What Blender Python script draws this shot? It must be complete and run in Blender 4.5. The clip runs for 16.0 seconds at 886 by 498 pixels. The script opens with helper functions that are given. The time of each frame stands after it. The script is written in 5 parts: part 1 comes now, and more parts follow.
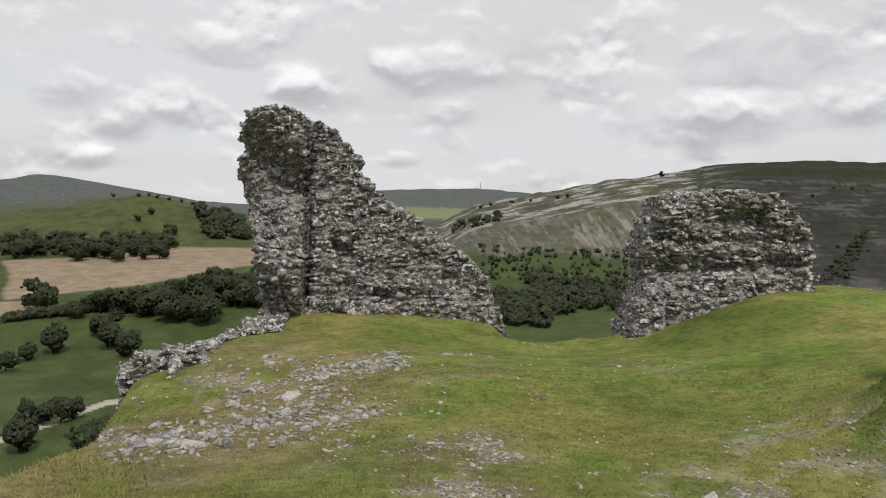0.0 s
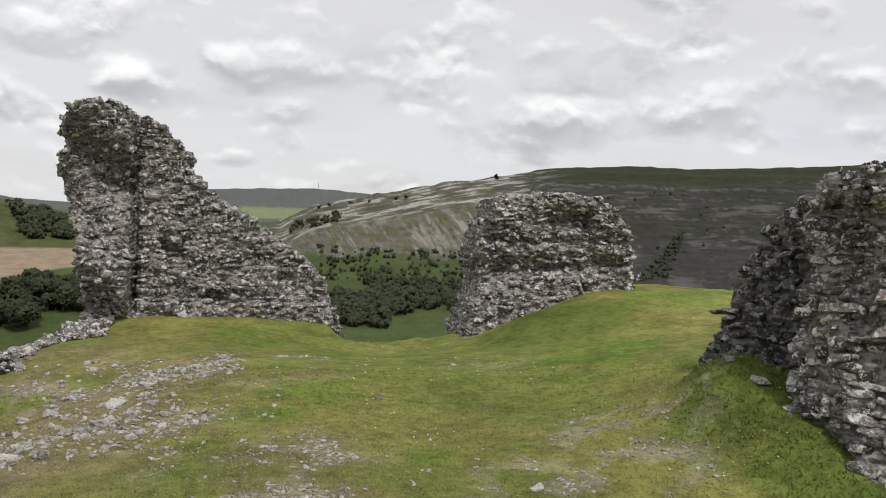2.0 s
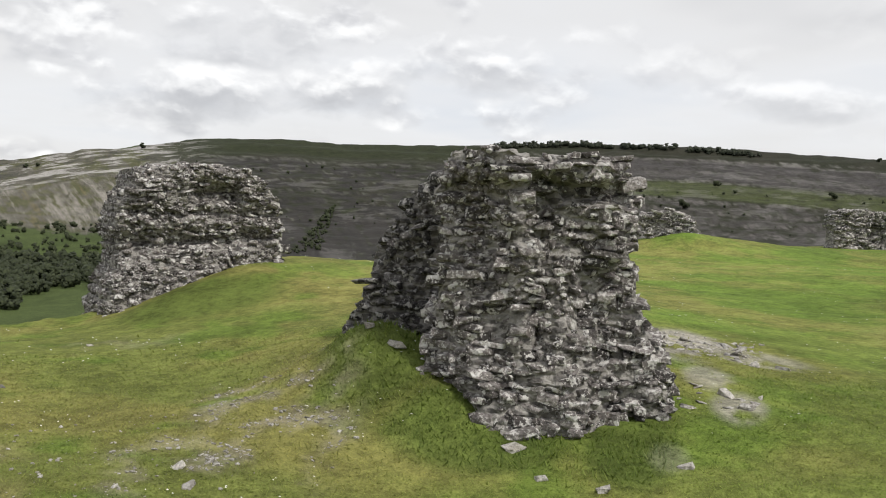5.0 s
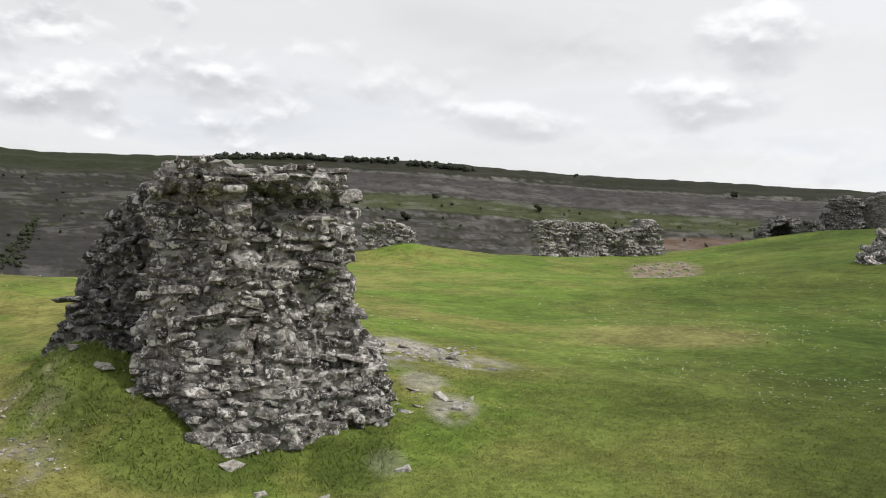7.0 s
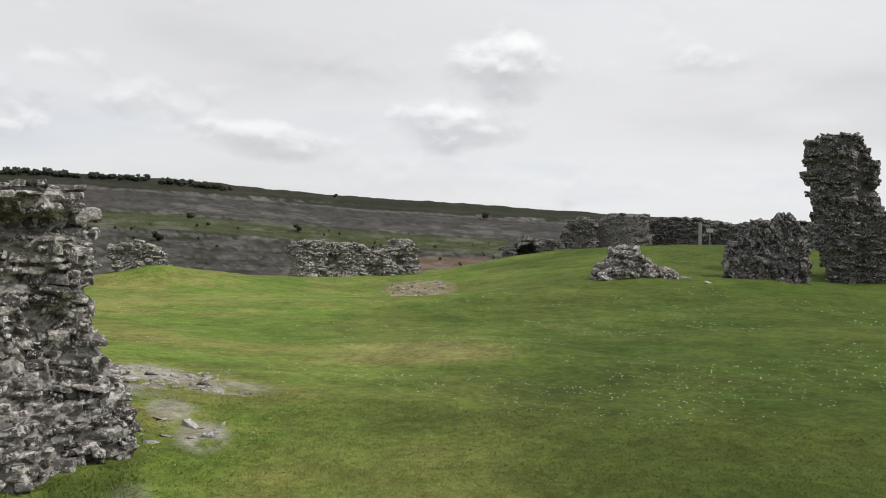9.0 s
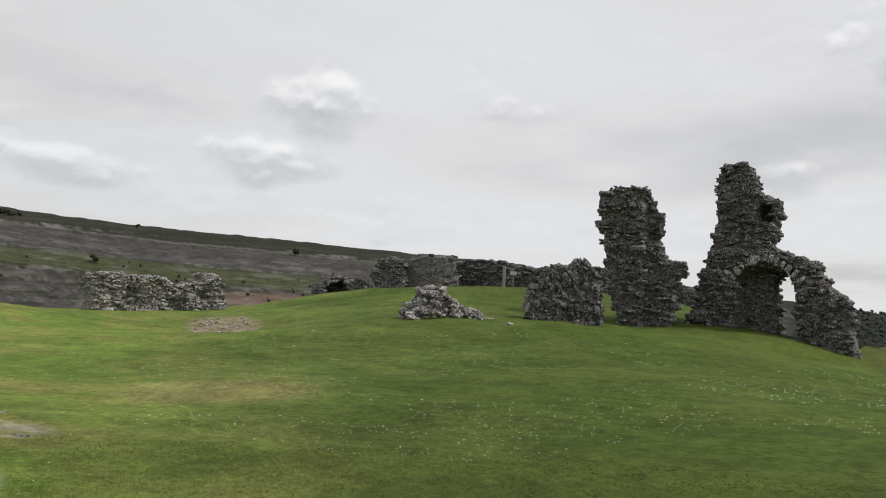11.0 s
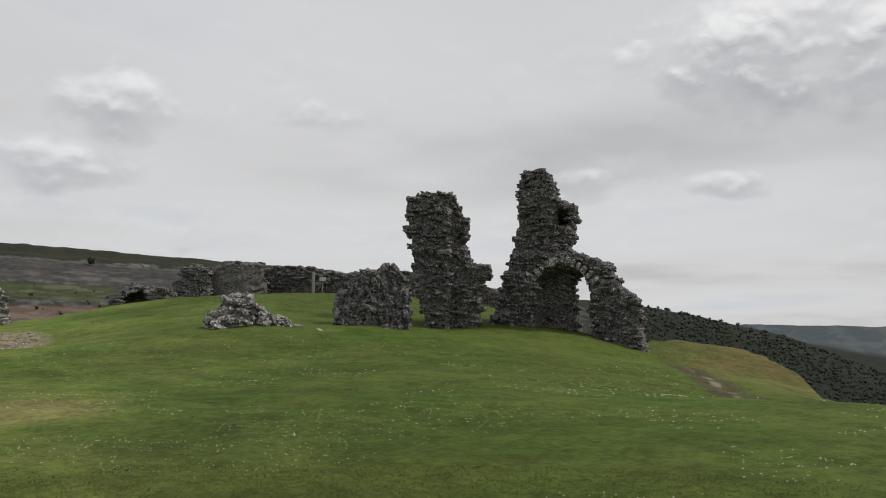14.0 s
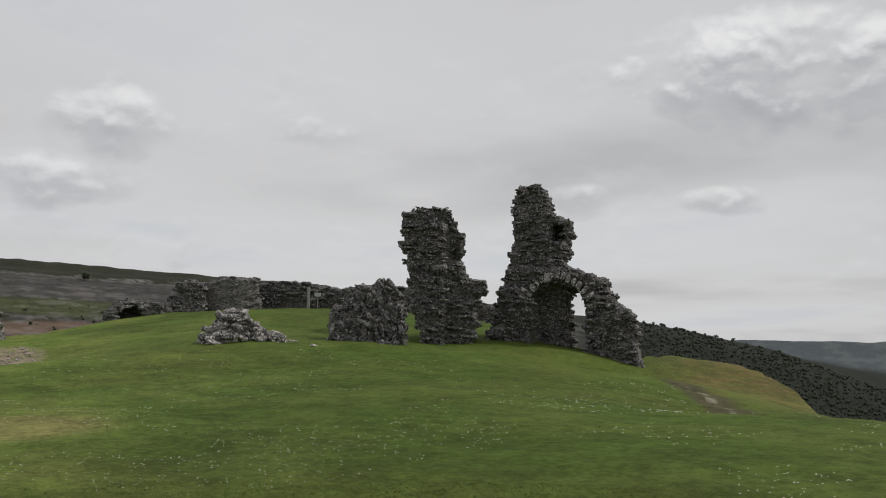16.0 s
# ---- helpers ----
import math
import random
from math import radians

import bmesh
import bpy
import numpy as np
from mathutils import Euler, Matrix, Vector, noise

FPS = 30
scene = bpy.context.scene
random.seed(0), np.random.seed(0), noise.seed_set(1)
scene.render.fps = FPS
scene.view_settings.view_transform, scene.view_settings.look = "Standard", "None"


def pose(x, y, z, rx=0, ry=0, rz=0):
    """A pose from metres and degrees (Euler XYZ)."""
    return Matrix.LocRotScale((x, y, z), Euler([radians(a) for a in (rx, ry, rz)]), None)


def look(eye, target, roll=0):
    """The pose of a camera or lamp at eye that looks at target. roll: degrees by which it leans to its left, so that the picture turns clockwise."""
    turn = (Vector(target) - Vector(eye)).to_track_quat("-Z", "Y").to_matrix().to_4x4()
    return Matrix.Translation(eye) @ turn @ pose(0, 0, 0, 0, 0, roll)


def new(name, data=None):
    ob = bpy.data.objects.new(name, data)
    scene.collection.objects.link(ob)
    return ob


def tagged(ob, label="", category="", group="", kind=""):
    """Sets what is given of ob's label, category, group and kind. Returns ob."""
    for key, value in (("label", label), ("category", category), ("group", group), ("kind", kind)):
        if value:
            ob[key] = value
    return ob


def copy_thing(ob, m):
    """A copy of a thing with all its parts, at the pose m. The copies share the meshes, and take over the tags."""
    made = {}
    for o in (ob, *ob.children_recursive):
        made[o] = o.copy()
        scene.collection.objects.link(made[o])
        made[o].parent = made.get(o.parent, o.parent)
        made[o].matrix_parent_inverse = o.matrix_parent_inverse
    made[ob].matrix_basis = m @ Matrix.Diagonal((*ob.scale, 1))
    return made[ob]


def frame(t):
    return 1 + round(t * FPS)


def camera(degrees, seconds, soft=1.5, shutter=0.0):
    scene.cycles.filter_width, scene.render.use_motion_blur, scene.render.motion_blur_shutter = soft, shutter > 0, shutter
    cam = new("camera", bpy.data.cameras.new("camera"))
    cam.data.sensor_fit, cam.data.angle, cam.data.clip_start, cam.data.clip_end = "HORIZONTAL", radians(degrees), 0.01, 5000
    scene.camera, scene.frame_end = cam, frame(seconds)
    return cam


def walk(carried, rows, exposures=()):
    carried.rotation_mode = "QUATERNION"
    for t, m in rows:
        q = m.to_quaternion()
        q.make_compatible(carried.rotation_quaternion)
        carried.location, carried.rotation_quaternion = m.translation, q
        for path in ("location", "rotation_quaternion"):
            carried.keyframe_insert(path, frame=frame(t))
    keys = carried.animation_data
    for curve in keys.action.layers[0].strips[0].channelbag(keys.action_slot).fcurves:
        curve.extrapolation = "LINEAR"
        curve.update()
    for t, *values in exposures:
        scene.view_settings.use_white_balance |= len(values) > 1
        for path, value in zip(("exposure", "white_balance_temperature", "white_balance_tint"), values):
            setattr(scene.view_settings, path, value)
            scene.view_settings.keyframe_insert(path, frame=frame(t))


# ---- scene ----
import functools

cam = camera(53.0, 16.0, soft=1.0)
EYE = 1.6
walk(cam, [
    (0.0, pose(-0.000, 0.000, 1.6, 88.50, -1.50, 0.00)),
    (0.5, pose(0.003, -0.002, 1.6, 88.50, -1.64, -1.25)),
    (1.0, pose(0.012, -0.008, 1.6, 88.76, -1.74, -4.50)),
    (1.5, pose(0.019, -0.014, 1.6, 88.84, -1.84, -7.28)),
    (2.0, pose(0.027, -0.020, 1.6, 88.84, -1.80, -10.38)),
    (2.5, pose(0.038, -0.029, 1.6, 88.85, -1.70, -14.32)),
    (3.0, pose(0.048, -0.038, 1.6, 88.21, -1.67, -18.36)),
    (3.5, pose(0.057, -0.047, 1.6, 87.82, -1.85, -21.98)),
    (6.0, pose(0.102, -0.098, 1.6, 88.30, -1.86, -40.75)),
    (6.5, pose(0.112, -0.112, 1.6, 88.63, -1.75, -45.55)),
    (7.0, pose(0.122, -0.126, 1.6, 89.16, -1.57, -50.03)),
    (7.5, pose(0.129, -0.137, 1.6, 89.46, -1.17, -53.67)),
    (8.0, pose(0.136, -0.149, 1.6, 89.59, -1.19, -57.26)),
    (8.5, pose(0.143, -0.163, 1.6, 89.99, -1.22, -61.46)),
    (9.0, pose(0.150, -0.176, 1.6, 90.81, -1.11, -65.42)),
    (11.5, pose(0.170, -0.226, 1.6, 94.00, -2.00, -79.80)),
    (12.0, pose(0.173, -0.234, 1.6, 94.08, -1.36, -82.02)),
    (12.5, pose(0.176, -0.245, 1.6, 93.95, -1.60, -85.09)),
    (13.0, pose(0.178, -0.251, 1.6, 94.29, -1.42, -86.84)),
    (13.5, pose(0.180, -0.257, 1.6, 94.17, -0.68, -88.58)),
    (14.0, pose(0.181, -0.261, 1.6, 94.30, -0.70, -89.76)),
    (14.5, pose(0.181, -0.261, 1.6, 95.04, -0.78, -89.60)),
    (15.0, pose(0.181, -0.260, 1.6, 95.16, -0.48, -89.56)),
    (15.5, pose(0.181, -0.262, 1.6, 95.36, -0.93, -89.97)),
    (16.0, pose(0.181, -0.262, 1.6, 95.30, -0.72, -90.06)),
], exposures=[(0.0, -0.2), (2.0, -0.12), (3.5, 0.05), (7.0, 0.04), (9.0, -0.08), (11.5, -0.22), (14.0, -0.4), (16.0, -0.48)])


# ---------- node helpers ----------
class Net:
    """Short-hand for wiring shader nodes."""

    def __init__(self, tree):
        self.tree = tree
        tree.nodes.clear()

    def node(self, kind, **values):
        n = self.tree.nodes.new(kind)
        for key, value in values.items():
            setattr(n, key, value)
        return n

    def link(self, a, b):
        self.tree.links.new(a, b)

    def put(self, value, socket):
        if isinstance(value, bpy.types.NodeSocket):
            self.link(value, socket)
        else:
            socket.default_value = value

    def math(self, op, a, b=0.0, c=0.0, clamp=False):
        n = self.node("ShaderNodeMath", operation=op, use_clamp=clamp)
        for s, v in zip(n.inputs, (a, b, c)):
            self.put(v, s)
        return n.outputs[0]

    def mix(self, fac, a, b, blend="MIX"):
        n = self.node("ShaderNodeMix", data_type="RGBA", blend_type=blend)
        self.put(fac, n.inputs[0])
        self.put(a if isinstance(a, bpy.types.NodeSocket) else (*a, 1.0), n.inputs[6])
        self.put(b if isinstance(b, bpy.types.NodeSocket) else (*b, 1.0), n.inputs[7])
        return n.outputs[2]

    def noise(self, vec, scale, detail=4.0, rough=0.55):
        n = self.node("ShaderNodeTexNoise")
        n.inputs["Scale"].default_value, n.inputs["Detail"].default_value, n.inputs["Roughness"].default_value = scale, detail, rough
        if vec is not None:
            self.link(vec, n.inputs["Vector"])
        return n.outputs["Fac"]

    def steps(self, value, low, high, a=0.0, b=1.0):
        n = self.node("ShaderNodeMapRange", interpolation_type="SMOOTHSTEP")
        self.put(value, n.inputs[0])
        for k, v in enumerate((low, high, a, b)):
            n.inputs[k + 1].default_value = v
        return n.outputs[0]

    def ramp(self, value, stops):
        n = self.node("ShaderNodeValToRGB")
        e = n.color_ramp.elements
        while len(e) < len(stops):
            e.new(0.5)
        for el, (p, c) in zip(e, stops):
            el.position, el.color = p, (*c, 1.0)
        self.link(value, n.inputs[0])
        return n.outputs[0]


# ---------- sky, sun ----------
SUN_AZ, SUN_EL = 165.0, 52.0      # clockwise from +y, above the horizon
world = bpy.data.worlds.new("sky")
scene.world = world
world.use_nodes = True
w = Net(world.node_tree)
sky = w.node("ShaderNodeTexSky", sky_type="NISHITA")
sky.sun_disc = False
sky.sun_elevation, sky.sun_rotation = radians(SUN_EL), radians(SUN_AZ)
way = w.node("ShaderNodeTexCoord").outputs["Generated"]
xyz = w.node("ShaderNodeSeparateXYZ")
w.link(way, xyz.inputs[0])
X, Y, Z = xyz.outputs
# flat cloud layer: direction met with a level plane
up = w.math("ADD", w.math("MAXIMUM", Z, 0.0), 0.10)
flat = w.node("ShaderNodeCombineXYZ")
w.link(w.math("DIVIDE", X, up), flat.inputs[0])
w.link(w.math("DIVIDE", Y, up), flat.inputs[1])
layer = w.noise(flat.outputs[0], 0.42, 4.0, 0.5)
veil = w.ramp(layer, [(0.30, (0.70, 0.73, 0.78)), (0.44, (0.79, 0.795, 0.81)), (0.56, (0.76, 0.757, 0.76)), (0.72, (0.60, 0.60, 0.61))])
# heaped clouds: bearing, height, half width, half height in degrees, weight
PUFFS = [(0.3, 9.7, 6.0, 1.6, 0.8), (-8.3, 8.2, 3.6, 1.2, 1.0), (-19.2, 6.0, 2.8, 1.4, 0.9), (-22.4, 7.4, 3.3, 1.3, 0.7),
         (19.4, 11.0, 6.0, 2.4, 1.0), (17.3, 6.8, 6.6, 1.9, 0.95), (1.8, 7.3, 2.8, 1.1, 0.8), (-23.2, 3.6, 2.6, 0.8, 0.8),
         (-2.4, 4.2, 2.0, 0.6, 0.7), (26.0, 7.5, 4.0, 1.9, 0.9), (68.6, 12.2, 3.4, 2.5, 0.65)]
PUFFS += [(66.2, 8.9, 4.4, 1.6, 0.55), (53.7, 7.3, 4.4, 1.2, 0.45), (33.4, 9.5, 5.0, 1.8, 0.6), (110.0, 15.6, 8.5, 3.3, 0.85),
          (107.7, 8.3, 2.6, 0.8, 0.6), (98.4, 8.3, 3.2, 1.1, 0.45), (81.3, 12.4, 3.6, 1.1, 0.35), (72.4, 3.9, 1.5, 0.5, 0.7), (-14.0, 10.5, 4.0, 1.2, 0.5)]
def heaps(lift):
    """Billowing cloud density, about -0.5 to 0.5, sampled a little higher in the sky by lift."""
    flatter = w.node("ShaderNodeMapping")
    flatter.inputs["Location"].default_value = (0, 0, lift)
    flatter.inputs["Scale"].default_value = (1, 1, 1.7)
    w.link(way, flatter.inputs[0])
    bent = w.node("ShaderNodeVectorMath", operation="ADD")
    w.link(flatter.outputs[0], bent.inputs[0])
    stir = w.node("ShaderNodeTexNoise")
    stir.inputs["Scale"].default_value, stir.inputs["Detail"].default_value = 22.0, 3.0
    w.link(flatter.outputs[0], stir.inputs["Vector"])
    less = w.node("ShaderNodeVectorMath", operation="SCALE")
    less.inputs["Scale"].default_value = 0.035
    w.link(stir.outputs["Color"], less.inputs[0])
    w.link(less.outputs[0], bent.inputs[1])
    cell = w.node("ShaderNodeTexVoronoi", feature="SMOOTH_F1", normalize=True)
    cell.inputs["Scale"].default_value, cell.inputs["Smoothness"].default_value = 15.0, 0.5
    cell.inputs["Detail"].default_value, cell.inputs["Roughness"].default_value = 2.0, 0.5
    w.link(bent.outputs[0], cell.inputs["Vector"])
    puff = w.math("SUBTRACT", 0.50, w.math("MULTIPLY", cell.outputs["Distance"], 1.7))
    return w.math("ADD", w.math("MULTIPLY", puff, 0.5), w.math("MULTIPLY", w.math("SUBTRACT", w.noise(bent.outputs[0], 8.0, 5.0, 0.55), 0.5), 1.1))


warp = heaps(0.0)
relief_up = w.math("SUBTRACT", warp, heaps(0.016))
warp2 = w.math("SUBTRACT", w.noise(way, 5.0, 3.0, 0.5), 0.5)
az = w.math("ADD", w.math("MULTIPLY", w.math("ARCTAN2", X, Y), 57.2958), w.math("MULTIPLY", warp2, 4.0))
el = w.math("MULTIPLY", w.math("ARCSINE", Z), 57.2958)
# small heaps low in the sky, lit from above
spread = w.node("ShaderNodeCombineXYZ")
w.link(w.math("DIVIDE", az, 7.0), spread.inputs[0])
w.link(w.math("DIVIDE", el, 3.6), spread.inputs[1])
bank = w.math("ADD", w.noise(spread.outputs[0], 1.0, 3.0, 0.5), w.math("MULTIPLY", warp, 0.35))
lit = w.math("ADD", 0.55, w.math("MULTIPLY", relief_up, 2.6))
heap = w.ramp(lit, [(0.0, (0.46, 0.465, 0.49)), (0.4, (0.66, 0.66, 0.68)), (0.7, (0.94, 0.94, 0.94)), (1.0, (1.14, 1.135, 1.13))])
fade = w.math("MULTIPLY", w.steps(el, 1.0, 3.0), w.steps(el, 11.0, 24.0, 1.0, 0.3))
fade = w.math("MULTIPLY", fade, w.steps(az, 25.0, 60.0, 0.75, 0.10))
picture = w.mix(w.math("MULTIPLY", w.steps(bank, 0.47, 0.66), fade), veil, heap)
for a, e, ww, hh, weight in PUFFS:
    dx = w.math("DIVIDE", w.math("SUBTRACT", az, a), ww * 1.1)
    dy = w.math("DIVIDE", w.math("SUBTRACT", el, e), hh * 1.1)
    inside = w.math("SUBTRACT", 1.0, w.math("ADD", w.math("MULTIPLY", dx, dx), w.math("MULTIPLY", dy, dy)))
    inside = w.math("ADD", inside, w.math("MULTIPLY", warp, 3.2))
    mask = w.math("MULTIPLY", w.steps(inside, -0.1, 1.1), weight)
    tall = w.math("ADD", w.math("ADD", w.math("MULTIPLY", dy, 0.75), w.math("MULTIPLY", relief_up, 2.6)), w.math("MULTIPLY", warp, 0.5))
    shade = w.ramp(w.steps(tall, -0.85, 0.95), [(0.0, (0.44, 0.445, 0.468)), (0.35, (0.57, 0.575, 0.595)), (0.7, (0.87, 0.87, 0.875)), (1.0, (1.12, 1.115, 1.11))])
    picture = w.mix(mask, picture, shade)
east_glow = w.steps(X, 0.80, 1.0, 1.0, 1.06)
glow = w.node("ShaderNodeCombineColor")
for k in range(3):
    w.link(east_glow, glow.inputs[k])
picture = w.mix(1.0, picture, glow.outputs[0], "MULTIPLY")
nish = w.mix(1.0, sky.outputs[0], (0.1, 0.1, 0.1), "MULTIPLY")
picture = w.mix(0.95, nish, picture)
back = w.node("ShaderNodeBackground")
w.link(picture, back.inputs[0])
back.inputs[1].default_value = 1.06
w.link(back.outputs[0], w.node("ShaderNodeOutputWorld").inputs[0])

sun = new("sun", bpy.data.lights.new("sun", "SUN"))
sun.data.energy, sun.data.angle, sun.data.color = 2.6, radians(7), (1.0, 0.95, 0.87)
sd = Vector((math.sin(radians(SUN_AZ)) * math.cos(radians(SUN_EL)), math.cos(radians(SUN_AZ)) * math.cos(radians(SUN_EL)), math.sin(radians(SUN_EL))))
sun.matrix_world = look(sd * 50, (0, 0, 0))


# ---------- materials ----------
def surface(name, rough=0.85):
    m = bpy.data.materials.new(name)
    m.use_nodes = True
    n = Net(m.node_tree)
    shader = n.node("ShaderNodeBsdfPrincipled")
    shader.inputs["Roughness"].default_value = rough
    shader.inputs["Specular IOR Level"].default_value = 0.25
    n.link(shader.outputs[0], n.node("ShaderNodeOutputMaterial").inputs[0])
    return m, n, shader


def bump(n, shader, height, strength, distance):
    b = n.node("ShaderNodeBump")
    b.inputs["Strength"].default_value, b.inputs["Distance"].default_value = strength, distance
    n.link(height, b.inputs["Height"])
    n.link(b.outputs[0], shader.inputs["Normal"])


def stone_material(name, dark, mid, light, lichen):
    m, n, shader = surface(name, 0.9)
    place = n.node("ShaderNodeNewGeometry")
    own = n.math("FRACT", n.math("ADD", n.node("ShaderNodeObjectInfo").outputs["Random"], place.outputs["Random Per Island"]))
    p = place.outputs["Position"]
    base = n.ramp(own, [(0.0, dark), (0.45, mid), (0.8, tuple(v * 1.15 for v in mid)), (1.0, light)])
    grain = n.noise(p, 38.0, 5.0, 0.65)
    base = n.mix(n.steps(grain, 0.3, 0.7), n.mix(1.0, base, (0.55, 0.54, 0.53), "MULTIPLY"), base)
    patch = n.noise(p, 13.0, 6.0, 0.62)
    base = n.mix(n.math("MULTIPLY", n.steps(patch, 0.53, 0.565), lichen), base, (0.62, 0.605, 0.585))
    vein = n.noise(p, 42.0, 4.0, 0.65)
    base = n.mix(n.math("MULTIPLY", n.steps(vein, 0.57, 0.61), lichen * 0.7), base, (0.70, 0.68, 0.66))
    dark_blotch = n.noise(p, 6.0, 4.0, 0.6)
    base = n.mix(n.steps(dark_blotch, 0.54, 0.66, 0.0, 0.55), base, (0.035, 0.032, 0.031))
    ochre = n.noise(p, 2.3, 3.0, 0.6)
    base = n.mix(n.steps(ochre, 0.62, 0.74, 0.0, 0.35), base, (0.19, 0.15, 0.10))
    lie = n.node("ShaderNodeSeparateXYZ")
    n.link(place.outputs["Normal"], lie.inputs[0])
    moss = n.math("MULTIPLY", n.steps(lie.outputs[2], 0.35, 0.85), n.steps(n.noise(p, 1.4, 4.0, 0.6), 0.56, 0.68, 0.0, 0.3))
    base = n.mix(moss, base, (0.075, 0.082, 0.030))
    n.link(base, shader.inputs["Base Color"])
    facets = n.node("ShaderNodeTexVoronoi")
    facets.inputs["Scale"].default_value = 26.0
    n.link(p, facets.inputs["Vector"])
    chip = n.math("MULTIPLY", facets.outputs["Distance"], 1.6)
    bump(n, shader, n.math("ADD", chip, n.math("ADD", grain, n.noise(p, 110.0, 3.0))), 0.8, 0.020)
    return m


STONE = stone_material("rubble_stone", (0.070, 0.064, 0.063), (0.225, 0.206, 0.200), (0.46, 0.43, 0.415), 0.95)
# darker copy of the rubble stone: shade of unlit faces put into its colour
STONE_DARK = stone_material("shaded_stone", (0.038, 0.036, 0.038), (0.088, 0.083, 0.085), (0.23, 0.22, 0.22), 0.5)
STONE_PALE = stone_material("pale_stone", (0.36, 0.34, 0.31), (0.50, 0.475, 0.44), (0.68, 0.65, 0.61), 0.4)


def mortar_material(name, light):
    m, n, shader = surface(name, 0.95)
    p = n.node("ShaderNodeNewGeometry").outputs["Position"]
    cells = n.node("ShaderNodeTexVoronoi")
    flatter = n.node("ShaderNodeMapping")
    flatter.inputs["Scale"].default_value = (1, 1, 2.4)
    n.link(p, flatter.inputs[0])
    n.link(flatter.outputs[0], cells.inputs["Vector"])
    cells.inputs["Scale"].default_value = 8.0
    base = n.ramp(n.noise(p, 6.0, 6.0, 0.7), [(0.3, (0.085, 0.08, 0.076)), (0.5, (0.17, 0.16, 0.152)), (0.75, (0.32, 0.30, 0.285))])
    split = n.node("ShaderNodeSeparateColor")
    n.link(cells.outputs["Color"], split.inputs[0])
    base = n.mix(n.steps(split.outputs[0], 0.3, 1.0, 0.0, 0.8), base, (0.25, 0.235, 0.22))
    base = n.mix(n.steps(cells.outputs["Distance"], 0.42, 0.6, 0.0, 0.85), base, (0.46, 0.44, 0.41))
    base = n.mix(n.steps(n.noise(p, 24.0, 5.0, 0.65), 0.57, 0.64, 0.0, 0.7), base, (0.60, 0.58, 0.55))
    base = n.mix(1.0, base, (light, light, light), "MULTIPLY")
    n.link(base, shader.inputs["Base Color"])
    bump(n, shader, n.math("ADD", n.math("MULTIPLY", cells.outputs["Distance"], -1.0), n.noise(p, 30.0, 5.0)), 1.0, 0.05)
    return m


# mortar behind the dark stone is dimmed too, for the same shade
MORTAR = {STONE: mortar_material("lime_mortar", 0.76), STONE_DARK: mortar_material("shaded_mortar", 0.5), STONE_PALE: mortar_material("pale_mortar", 1.0)}


